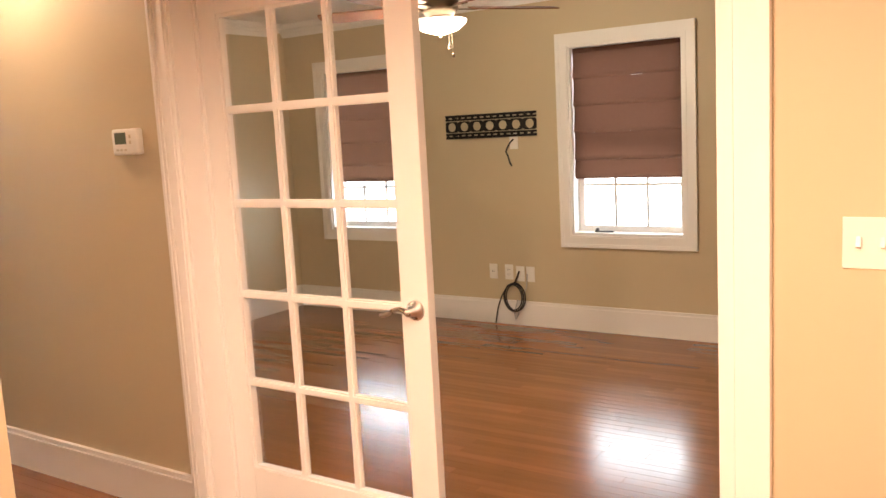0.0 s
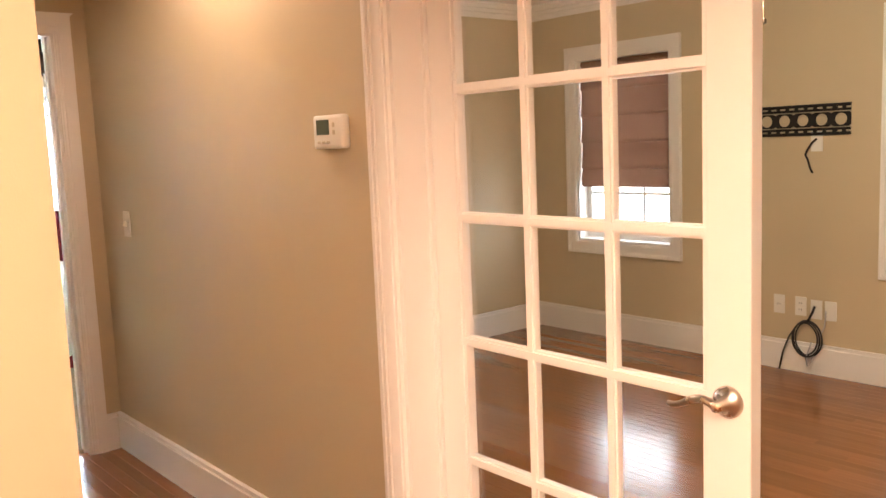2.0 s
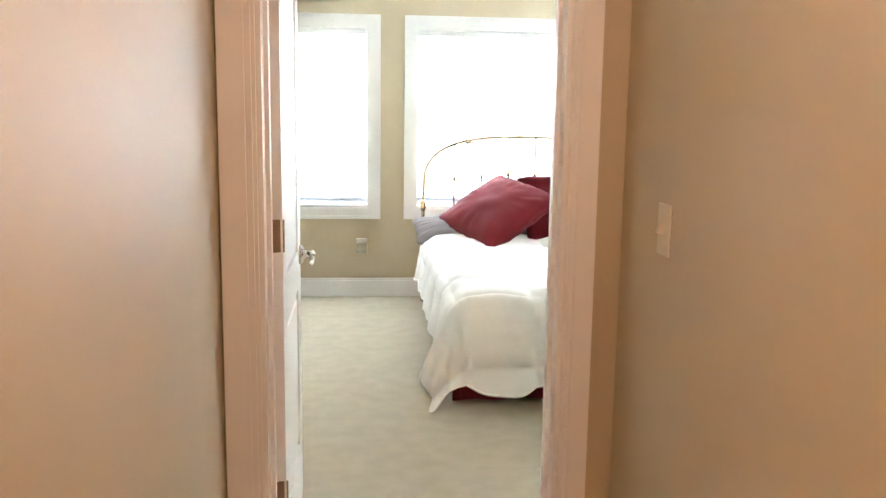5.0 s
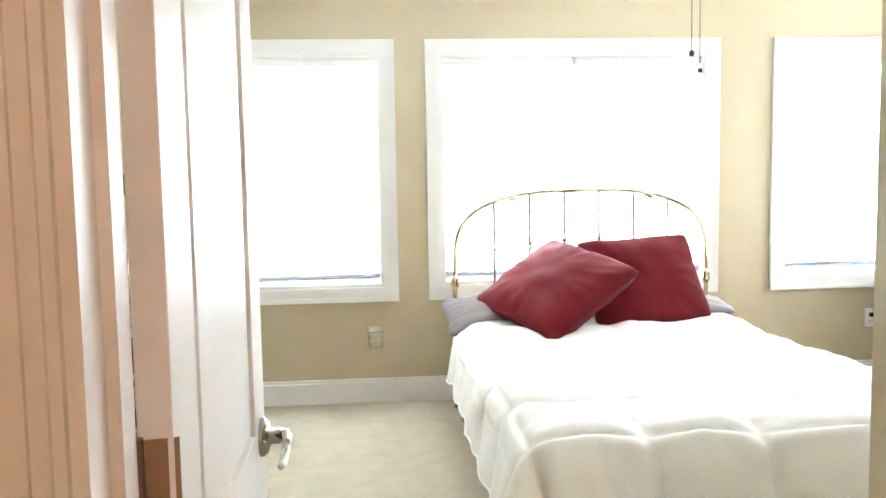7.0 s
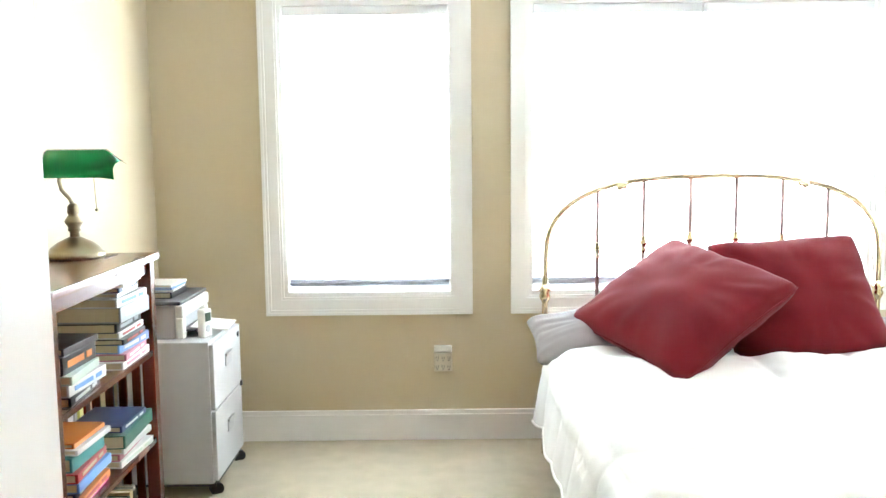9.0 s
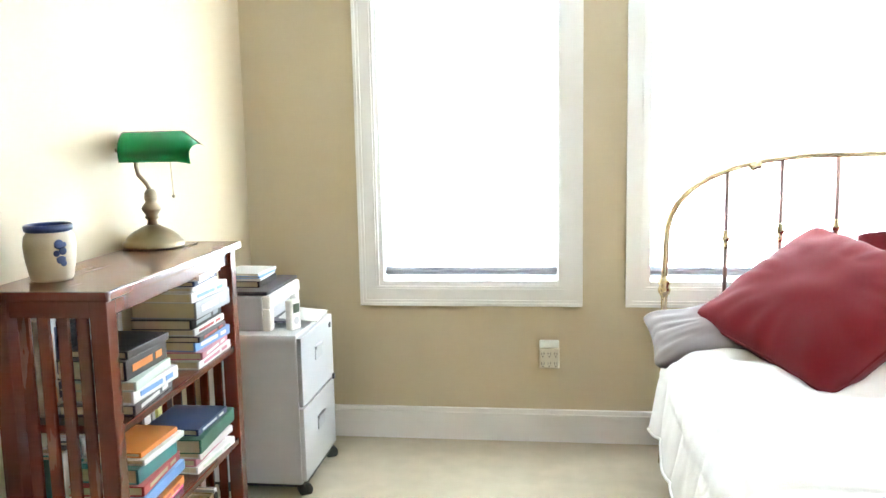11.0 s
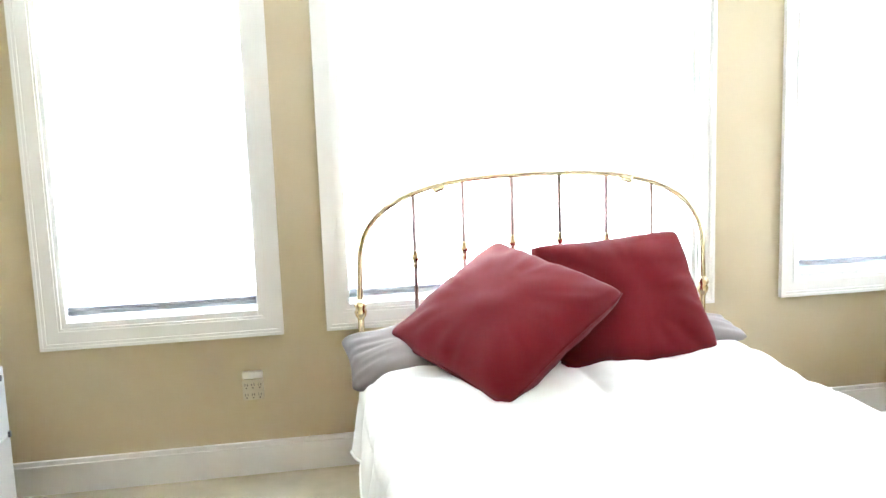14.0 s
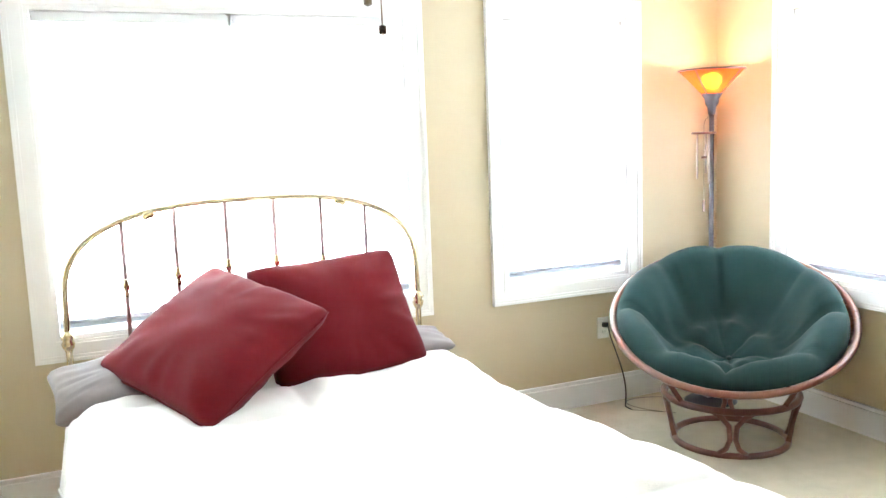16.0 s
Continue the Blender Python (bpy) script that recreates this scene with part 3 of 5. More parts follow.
# ---- bedroom: bed ----
M_RED = material("red_cotton", (0.115, 0.009, 0.012), 0.85, vary=0.14, scale=5, bump=0.35, bump_scale=260, sheen=0.05, spec=0.12)
M_SKIRT = material("red_skirt_cotton", (0.22, 0.012, 0.022), 0.85, vary=0.12, scale=5, bump=0.3, bump_scale=260)
M_DUVET = material("white_down_cotton", (0.82, 0.8, 0.77), 0.85, vary=0.03, scale=5, bump=0.25, bump_scale=160, sheen=0.15)
M_GREYCASE = material("grey_pillowcase", (0.23, 0.205, 0.203), 0.85, vary=0.06, scale=6, bump=0.3, bump_scale=240)
M_BRASS = material("polished_brass", (0.74, 0.62, 0.40), 0.22, 1.0, vary=0.06, scale=20)
M_COPPER = material("rosy_copper", (0.34, 0.21, 0.19), 0.32, 0.7, vary=0.1, scale=20)
BED_X0, BED_X1, BED_Y0, BED_Y1, BED_Z = 0.11, 1.70, 2.52, 4.72, 0.532


def duvet_point(u, v):
    """Cloth laid over the mattress: u across from the middle, v from head to foot, both in metres of cloth."""
    hw, r = (BED_X1 - BED_X0) / 2, 0.11
    ln = BED_Y1 - 0.40 - BED_Y0
    ox = max(0.0, abs(u) - (hw - r)) * (1 if u > 0 else -1)
    oy = max(0.0, v - (ln - r))
    s = math.hypot(ox, oy)
    cx = max(-(hw - r), min(hw - r, u))
    cy = min(v, ln - r)
    x, y, z = cx, cy, 0.0
    wave = noise.noise(Vector((u * 2.2, v * 2.2, 3.1)))
    if s > 0:
        dx, dy = ox / s, oy / s
        if s < r * math.pi / 2:
            out, down = r * math.sin(s / r), r * (1 - math.cos(s / r))
        else:
            rest = s - r * math.pi / 2
            fold = math.sin((u * dy - v * dx) * 12 + 2.5 * wave) * (0.008 + 0.004 * min(1, oy / 0.1)) * min(1, rest / 0.2)
            flare = 0.16 + 0.22 * min(1, oy / 0.15)
            out, down = r + flare * rest + fold + 0.02 * wave, r + rest * 0.955
        x, y, z = cx + dx * out, cy + dy * out, -down
    # quilted puffs
    du = 0.38 * abs((u / 0.38) % 1.0 - 0.5)
    dv = 0.36 * abs((v / 0.36 + 0.28) % 1.0 - 0.5)
    q = (1 - math.exp(-(0.19 - du) / 0.045)) * (1 - math.exp(-(0.18 - dv) / 0.045))
    lift = (0.03 + 0.045 * max(0.0, min(1.0, (v - 1.55) / 0.2))) * q + 0.012 * noise.noise(Vector((u * 5, v * 5, 0))) + 0.006 * noise.noise(Vector((u * 13, v * 13, 9)))
    if s > r * 0.8:
        f = min(1, (s - r * 0.8) / 0.1)
        d = Vector((ox, oy, 0)).normalized() if s else Vector((0, 0, 1))
        k = f * (0.45 if oy < 0.02 else 1.0)
        x, y, z = x + d.x * lift * k, y + d.y * lift * k, z + lift * (1 - f)
    else:
        z += lift
    # the cover spreads towards the foot on the window side
    x += 0.21 * max(0.0, min(1.0, u / hw)) * max(0.0, min(1.0, (v - 0.5) / 1.1))
    # the foot end slopes down softly
    z -= 0.03 * max(0, min(1, (v - 1.0) / 0.8)) ** 2
    z += 0.012 * max(0, min(1, (0.22 - v) / 0.25))
    return Vector(((BED_X0 + BED_X1) / 2 + x, BED_Y1 - 0.40 - y, max(0.015, BED_Z + z)))


def duvet_mesh():
    bm = bmesh.new()
    nu, nv = 180, 200
    hw = (BED_X1 - BED_X0) / 2
    u0, u1, v0, v1 = -(hw + 0.27), hw + 0.24, -0.27, 1.8 + 0.34
    grid = []
    for i in range(nu + 1):
        u = u0 + (u1 - u0) * i / nu
        line = []
        for j in range(nv + 1):
            v = v0 + (v1 - v0) * j / nv
            edge = 0.03 * math.sin(u * 9) * (j / nv) ** 3 + 0.025 * noise.noise(Vector((u * 7, v * 7, 2)))
            line.append(bm.verts.new(duvet_point(u * (1 + 0.03 * noise.noise(Vector((v * 6, 0, 0)))), v + edge)))
        grid.append(line)
    for i in range(nu):
        for j in range(nv):
            bm.faces.new((grid[i][j], grid[i + 1][j], grid[i + 1][j + 1], grid[i][j + 1]))
    return bm


bed = thing("bed", pose(0, 0, 0), "queen bed with brass arched headboard and red skirt", "bed")
part("mattress", rounded(BED_X0 + 0.04, BED_X1 - 0.04, BED_Y0 + 0.07, BED_Y1, 0.28, BED_Z - 0.095, 0.06, 4), M_GREYCASE, bed, "mattress under the covers", True)
part("box_spring", rounded(BED_X0 + 0.04, BED_X1 - 0.04, BED_Y0 + 0.05, BED_Y1, 0.12, 0.28, 0.02, 2), M_GREYCASE, bed)
for x in (BED_X0 + 0.12, BED_X1 - 0.12):
    for y in (BED_Y0 + 0.15, BED_Y1 - 0.1):
        part("leg", boxes((x - 0.025, x + 0.025, y - 0.025, y + 0.025, 0.006, 0.12)), M_BLACK, bed)


def skirt_panel(a, b):
    bm = bmesh.new()
    a, b = Vector(a), Vector(b)
    n = int((b - a).length / 0.02)
    side = (b - a).normalized().cross(Vector((0, 0, 1)))
    rows = []
    for k in range(n + 1):
        p = a.lerp(b, k / n)
        w = 0.012 * math.sin(k * 0.55) + 0.008 * math.sin(k * 0.23 + 1)
        rows.append([bm.verts.new(p + side * (w * f + 0.03 * f) + Vector((0, 0, z))) for z, f in ((0.29, 0.15), (0.16, 0.7), (0.012, 1.2))])
    for p, q in zip(rows, rows[1:]):
        for k in range(2):
            bm.faces.new((p[k], q[k], q[k + 1], p[k + 1]))
    return bm


for a, b in (((BED_X0 + 0.02, BED_Y1, 0), (BED_X0 + 0.02, BED_Y0, 0)), ((BED_X0 + 0.02, BED_Y0 - 0.01, 0), (BED_X1 - 0.02, BED_Y0 - 0.01, 0)),
             ((BED_X1 - 0.02, BED_Y0, 0), (BED_X1 - 0.02, BED_Y1, 0))):
    part("bed_skirt", skirt_panel(b, a), M_SKIRT, bed, "gathered deep red bed skirt", True)

# headboard of bent brass tube
HX0, HX1, HY = 0.138, 1.597, 4.782
pts = [(HX0, HY, 0.02), (HX0, HY, 0.5), (HX0, HY, 0.78), (HX0 + 0.004, HY, 0.88)]
half = (HX1 - HX0) / 2
for k in range(25):
    a = math.pi - math.pi * k / 24
    ca, sa = math.cos(a), math.sin(a)
    pts.append((HX0 + half + math.copysign(abs(ca) ** 0.72, ca) * half * 0.995, HY, 0.90 + 0.35 * abs(sa) ** 0.78))
pts += [(HX1 - 0.004, HY, 0.88), (HX1, HY, 0.78), (HX1, HY, 0.5), (HX1, HY, 0.02)]
head = part("headboard", tube(pts, 0.0125, 12), M_BRASS, bed, "polished brass arched tube headboard", True)
knuckle = [(0.0, -0.05), (0.014, -0.05), (0.016, -0.042), (0.021, -0.036), (0.0255, -0.02), (0.019, -0.008), (0.026, 0.006), (0.019, 0.02), (0.015, 0.03), (0.0, 0.032)]
for x in (HX0, HX1):
    part("collar", moved(lathe(knuckle, 20), pose(x, HY, 0.752)), M_BRASS, head, "", True)
part("cross_bar", tube([(HX0, HY, 0.55), (HX1, HY, 0.55)], 0.011, 10), M_BRASS, head, "", True)
for x in (0.474, 1.26):
    sgn = -1 if x < 0.8 else 1
    part("clip", moved(lathe([(0.0, -0.03), (0.014, -0.03), (0.019, -0.018), (0.015, -0.006), (0.021, 0.004), (0.014, 0.02), (0.0, 0.022)], 16),
                       pose(x, HY, 1.212, 0, 90 + sgn * 20)), M_BRASS, head, "", True)


def arch_z(x):
    c = abs((x - HX0 - half) / (half * 0.995))
    ca = min(1, c) ** (1 / 0.72)
    return 0.90 + 0.35 * math.sqrt(max(0, 1 - ca * ca)) ** 0.78


for k, x in enumerate((0.366, 0.566, 0.768, 0.967, 1.168, 1.365)):
    zk = 0.905 + 0.073 * math.sin(math.pi * (x - HX0 - 0.05) / (HX1 - HX0 - 0.1))
    sp = part("spindle", tube([(x, HY, 0.55), (x, HY, arch_z(x) - 0.004)], 0.0085, 8), M_COPPER, head, "thin dark copper spindle", True)
    part("knuckle", moved(lathe([(0.0, -0.045), (0.008, -0.045), (0.011, -0.03), (0.008, -0.02), (0.016, -0.004), (0.017, 0.004), (0.009, 0.018), (0.012, 0.024), (0.006, 0.034), (0.0, 0.035)], 14),
                          pose(x, HY, zk)), M_BRASS, sp, "", True)

duvet = thing("duvet", pose(0, 0, 0), "puffy white quilted down duvet over bed", "duvet")
quilt = duvet_mesh()
quilt.verts.ensure_lookup_table()
NVQ = 201
hem = [quilt.verts[i * NVQ + NVQ - 1].co.copy() for i in range(0, 181, 2)]
sides = [[quilt.verts[i * NVQ + j].co.copy() for j in range(0, NVQ, 2)] for i in (0, 180)]
part("cover", quilt, M_DUVET, duvet, "", True)
for line in (hem, *sides):
    part("piped_edge", tube(line, 0.006, 6), M_DUVET, duvet, "", True)


def cushion_mesh(side_a, side_b, thick, seed, n=44, pinch=0.10, puff=0.55):
    """A stuffed square cushion in its own xz plane, bulging along y."""
    bm = bmesh.new()
    faces = []
    for face in (-1, 1):
        grid = []
        for i in range(n + 1):
            line = []
            for j in range(n + 1):
                s, t = 2 * i / n - 1, 2 * j / n - 1
                es, et = 1 - s * s, 1 - t * t
                k = 1 - 0.055 * (s * s * t * t) ** 4
                x = s * k * side_a / 2 * (1 - pinch * (1 - t * t) * abs(s) ** 2 * 0.6)
                z = t * k * side_b / 2 * (1 - pinch * (1 - s * s) * abs(t) ** 2 * 0.6)
                h = thick / 2 * (max(0, es) * max(0, et)) ** (puff * 0.72)
                wr = noise.noise(Vector((s * 2.4 + seed, t * 2.4, face))) * 0.013 * min(1, h / 0.03)
                rad = math.atan2(t, s)
                m = max(abs(s), abs(t))
                cr = (0.016 * noise.noise(Vector((rad * 5, seed, face * 2 + 2 * m))) + 0.006 * math.sin(rad * 17 + seed + 3 * noise.noise(Vector((rad * 2, 0, seed))))) * max(0, m - 0.4) * min(1, (1 - m) / 0.12)
                line.append(bm.verts.new((x, face * (h + wr + cr) if 0 < i < n and 0 < j < n else 0.0, z)))
            grid.append(line)
        for i in range(n):
            for j in range(n):
                q = (grid[i][j], grid[i + 1][j], grid[i + 1][j + 1], grid[i][j + 1])
                bm.faces.new(q if face < 0 else q[::-1])
    bmesh.ops.remove_doubles(bm, verts=bm.verts[:], dist=1e-5)
    return bm


def cushion(name, m, a, b, thick, seed, mat, label, piping=True):
    ob = thing(name, m, label, "pillow")
    part("cover", cushion_mesh(a, b, thick, seed), mat, ob, "", True)
    if piping:
        ring = []
        for s0, t0, s1, t1 in ((-1, -1, 1, -1), (1, -1, 1, 1), (1, 1, -1, 1), (-1, 1, -1, -1)):
            for k in range(12):
                s, t = s0 + (s1 - s0) * k / 12, t0 + (t1 - t0) * k / 12
                e = 1 - 0.055 * (s * s * t * t) ** 4
                ring.append((s * e * a / 2 * (1 - 0.06 * (1 - t * t)), 0, t * e * b / 2 * (1 - 0.06 * (1 - s * s))))
        part("seam", tube(ring, 0.0045, 6, True), mat, ob, "", True)
    return ob


def frame_from(c, right, up):
    r = Vector(right).normalized()
    u = (Vector(up) - r * Vector(up).dot(r)).normalized()
    f = u.cross(r)
    m = Matrix((r, f, u)).transposed().to_4x4()
    return Matrix.Translation(c) @ m


# throw pillows: one square against the headboard, one on its corner in front
cushion("throw_pillow", frame_from((1.169, 4.595, 0.74), (0.995, 0.093, 0.045), (-0.089, 0.551, 0.83)), 0.672, 0.570, 0.22, 1.0, M_RED,
        "dark red square cushion leaning on brass headboard")
cushion("throw_pillow", frame_from((0.642, 4.485, 0.74), (0.476, -0.863, -0.169), (0.798, 0.343, 0.496)), 0.704, 0.644, 0.24, 4.0, M_RED,
        "dark red square cushion tipped onto its corner")
cushion("sleeping_pillow", pose(0.47, 4.64, 0.60, -62, -5, 3), 0.84, 0.30, 0.18, 7.0, M_GREYCASE, "grey-cased sleeping pillow lying flat by headboard", False)
cushion("sleeping_pillow", pose(1.265, 4.66, 0.585, -84, 0, -2), 0.84, 0.26, 0.14, 11.0, M_GREYCASE, "grey-cased sleeping pillow lying flat by headboard", False)

# ---- bedroom: bookshelf ----
M_CHERRY = material("cherry_wood", (0.115, 0.026, 0.012), 0.26, vary=0.1, scale=2.5, stretch=(9, 1.0, 1.2), second=(0.13, 0.03, 0.014), bump=0.04, bump_scale=60, coat=0.3)
SW, SD, SH = 0.835, 0.29, 1.024
SHELF = pose(-1.449, 3.608, 0.006, 0, 0, 1.2)     # local y runs along the wall, +x to the room
shelf = thing("bookshelf", SHELF, "cherry-stained open bookshelf with slatted ends", "bookshelf")
part("top", rounded(-SD / 2 - 0.012, SD / 2 + 0.016, -SW / 2 - 0.02, SW / 2 + 0.02, SH - 0.03, SH - 0.006, 0.005), M_CHERRY, shelf)
for sx in (-1, 1):
    part("apron", rounded(sx * (SD / 2 - 0.02) - 0.009, sx * (SD / 2 - 0.02) + 0.009, -SW / 2 + 0.04, SW / 2 - 0.04, SH - 0.075, SH - 0.03, 0.003), M_CHERRY, shelf)
    for sy in (-1, 1):
        part("post", rounded(sx * (SD / 2 - 0.022) - 0.022, sx * (SD / 2 - 0.022) + 0.022, sy * (SW / 2 - 0.022) - 0.022, sy * (SW / 2 - 0.022) + 0.022, 0, SH - 0.03, 0.003), M_CHERRY, shelf)
for sy in (-1, 1):
    y = sy * (SW / 2 - 0.022)
    for z in (SH - 0.075, 0.09):
        part("end_rail", rounded(-SD / 2 + 0.04, SD / 2 - 0.04, y - 0.01, y + 0.01, z, z + 0.045, 0.003), M_CHERRY, shelf)
    for k in range(4):
        x = -0.072 + 0.048 * k
        part("slat", rounded(x - 0.014, x + 0.014, y - 0.006, y + 0.006, 0.13, SH - 0.075, 0.002), M_CHERRY, shelf)
LEVELS = (0.06, 0.374, 0.683)
for z in LEVELS:
    part("shelf_board", rounded(-SD / 2 + 0.006, SD / 2 - 0.004, -SW / 2 + 0.035, SW / 2 - 0.035, z - 0.02, z, 0.003), M_CHERRY, shelf)

M_PAGE = material("book_pages", (0.62, 0.55, 0.40), 0.9, vary=0.1, scale=60, stretch=(1, 1, 30), bump=0.4, bump_scale=300)
COVERS = {}


def cover_material(rgb):
    if rgb not in COVERS:
        COVERS[rgb] = material("book_cover", rgb, 0.35, vary=0.12, scale=12, bump=0.03, bump_scale=80)
    return COVERS[rgb]


def book(m, length, depth, thick, rgb, label, band=None):
    """A closed book lying flat: spine faces +x, runs length along y, depth along x, its bottom on z = 0."""
    ob = thing("book", m, label, "book", "books on the bookshelf")
    mat = cover_material(rgb)
    bm = boxes((-depth, 0, -length / 2, length / 2, 0, 0.003), (-depth, 0, -length / 2, length / 2, thick - 0.003, thick))
    bm = join_bm(bm, bevel(boxes((-0.004, 0.004, -length / 2, length / 2, 0, thick)), 0.0025, 2))
    part("cover", bm, mat, ob)
    part("page_block", boxes((-depth + 0.004, -0.003, -length / 2 + 0.004, length / 2 - 0.004, 0.003, thick - 0.003)), M_PAGE, ob)
    if band and thick > 0.014:
        for y0, y1 in ((-length * 0.36, length * 0.12), (length * 0.2, length * 0.36)):
            part("spine_print", boxes((0.004, 0.0052, y0, y1, thick * 0.32, thick * 0.68)), cover_material(band), ob)
    return ob


WHITE, BLACK, NAVY, TEAL, GREEN = (0.7, 0.7, 0.68), (0.03, 0.028, 0.03), (0.03, 0.05, 0.13), (0.05, 0.24, 0.24), (0.03, 0.12, 0.08)
RED, ORANGE, BLUE, PINK, MAG, TAN, PALE = (0.4, 0.05, 0.05), (0.6, 0.2, 0.04), (0.15, 0.3, 0.6), (0.5, 0.2, 0.25), (0.6, 0.03, 0.22), (0.45, 0.36, 0.2), (0.5, 0.6, 0.52)
YEL, GREY = (0.6, 0.6, 0.2), (0.35, 0.37, 0.4)
WORDS = {WHITE: "white", BLACK: "black", NAVY: "navy blue", TEAL: "teal", GREEN: "dark green", RED: "red", ORANGE: "orange", BLUE: "blue", PINK: "pink",
         MAG: "magenta", TAN: "tan", PALE: "pale green", YEL: "yellow", GREY: "grey"}
rnd = random.Random(5)


def stack(y, z, books, x=0.128, lean=0.0):
    """Books lying in a stack, bottom first: (colour, length, depth, thickness, print)."""
    at = z + 0.0005
    for rgb, ln, dp, th, band in books:
        turn = rnd.uniform(-4, 4)
        book(SHELF @ pose(x + rnd.uniform(-0.012, 0.008), y + rnd.uniform(-0.012, 0.012), at, 0, 0, turn), ln, dp, th, rgb,
             "%s covered book lying in a stack on shelf" % WORDS[rgb], band)
        at += th + 0.0006


def row(y0, z, books, x=-0.066):
    """Books standing upright side by side along y."""
    y = y0
    for rgb, height, dp, th, band in books:
        dp = min(dp, 0.145 + x - 0.008)
        book(SHELF @ pose(x + rnd.uniform(-0.008, 0.008), y + th, z + height / 2 + 0.001, -90, 0, 0) @ pose(0, 0, 0), height, dp, th, rgb,
             "%s covered book standing upright on shelf" % WORDS[rgb], band)
        y += th + 0.0015


stack(0.225, LEVELS[2], [(WHITE, 0.27, 0.2, 0.024, PINK), (PINK, 0.24, 0.19, 0.022, WHITE), (BLUE, 0.24, 0.19, 0.03, WHITE), (BLACK, 0.22, 0.18, 0.018, RED),
                        (WHITE, 0.23, 0.19, 0.02, RED), (BLACK, 0.24, 0.18, 0.03, GREY), (GREY, 0.25, 0.2, 0.05, WHITE), (WHITE, 0.25, 0.2, 0.028, BLUE),
                        (WHITE, 0.2, 0.17, 0.014, BLUE), (NAVY, 0.2, 0.16, 0.016, WHITE), (WHITE, 0.2, 0.16, 0.014, BLUE)])
stack(-0.185, LEVELS[2], [(BLACK, 0.25, 0.19, 0.026, WHITE), (WHITE, 0.24, 0.19, 0.034, BLUE), (PALE, 0.23, 0.18, 0.024, None), (BLACK, 0.22, 0.18, 0.05, ORANGE),
                         (BLACK, 0.21, 0.16, 0.02, None)])
row(-0.15, LEVELS[2], [(WHITE, 0.24, 0.1, 0.022, None), (GREY, 0.23, 0.1, 0.018, WHITE), (TAN, 0.25, 0.1, 0.024, None), (WHITE, 0.25, 0.1, 0.02, None),
                       (TAN, 0.25, 0.1, 0.024, RED), (MAG, 0.26, 0.1, 0.02, YEL), (ORANGE, 0.26, 0.1, 0.018, None), (WHITE, 0.24, 0.1, 0.02, None)])
row(-0.362, LEVELS[2], [(WHITE, 0.24, 0.12, 0.03, ORANGE), (WHITE, 0.25, 0.12, 0.035, NAVY), (NAVY, 0.23, 0.12, 0.02, None), (RED, 0.24, 0.12, 0.03, WHITE),
                       (BLACK, 0.22, 0.12, 0.03, RED), (GREY, 0.2, 0.12, 0.025, None)])
stack(0.20, LEVELS[1], [(WHITE, 0.26, 0.2, 0.022, PALE), (PINK, 0.24, 0.19, 0.022, WHITE), (WHITE, 0.24, 0.18, 0.02, None), (GREEN, 0.3, 0.19, 0.042, None),
                        (NAVY, 0.22, 0.17, 0.02, WHITE)])
stack(-0.16, LEVELS[1], [(MAG, 0.28, 0.2, 0.022, WHITE), (ORANGE, 0.26, 0.2, 0.022, RED), (NAVY, 0.26, 0.2, 0.018, YEL), (BLUE, 0.25, 0.19, 0.028, None),
                       (RED, 0.25, 0.19, 0.026, TAN), (TEAL, 0.22, 0.18, 0.04, None), (WHITE, 0.22, 0.17, 0.016, None), (ORANGE, 0.2, 0.15, 0.014, None)])
row(0.10, LEVELS[1], [(BLACK, 0.2, 0.1, 0.018, None), (WHITE, 0.2, 0.1, 0.022, None), (WHITE, 0.21, 0.1, 0.022, None), (GREY, 0.21, 0.1, 0.02, None), (YEL, 0.22, 0.1, 0.03, None),
                      (YEL, 0.22, 0.1, 0.016, None)])
row(-0.362, LEVELS[1], [(TEAL, 0.2, 0.12, 0.03, None), (WHITE, 0.2, 0.12, 0.04, None), (BLACK, 0.21, 0.12, 0.03, None), (GREEN, 0.2, 0.12, 0.03, None), (WHITE, 0.21, 0.12, 0.02, None)])
row(-0.362, LEVELS[0], [(WHITE, 0.15, 0.12, 0.04, None), (GREY, 0.15, 0.12, 0.03, None), (TAN, 0.16, 0.12, 0.03, None), (BLACK, 0.15, 0.12, 0.03, None)], 0.05)
row(-0.02, LEVELS[0], [(GREEN, 0.15, 0.14, 0.03, None), (WHITE, 0.16, 0.14, 0.02, None), (BLACK, 0.16, 0.14, 0.03, None), (GREEN, 0.16, 0.14, 0.03, WHITE), (GREY, 0.16, 0.14, 0.02, None),
                      (BLUE, 0.15, 0.14, 0.025, None), (BLACK, 0.16, 0.14, 0.03, None), (WHITE, 0.16, 0.14, 0.015, None), (GREEN, 0.15, 0.14, 0.03, None), (TAN, 0.16, 0.14, 0.03, None),
                      (BLACK, 0.15, 0.14, 0.03, None), (WHITE, 0.16, 0.14, 0.02, None)], 0.07)

# ---- desk lamp and crock on the bookshelf ----
M_ANTIQUE = material("antique_brass", (0.30, 0.25, 0.17), 0.3, 1.0, vary=0.2, scale=14)
M_GREENGLASS = material("green_cased_glass", (0.015, 0.28, 0.1), 0.12, vary=0.12, scale=5, coat=0.5)
M_STONE = material("salt_glaze_stoneware", (0.50, 0.43, 0.32), 0.35, vary=0.1, scale=9, bump=0.15, bump_scale=120)
M_COBALT = material("cobalt_glaze", (0.06, 0.09, 0.22), 0.3, vary=0.3, scale=18)
TOPZ = SH
lampo = thing("desk_lamp", pose(-1.532, 3.915, TOPZ), "banker's desk lamp, green glass shade, antique brass base", "desk lamp")
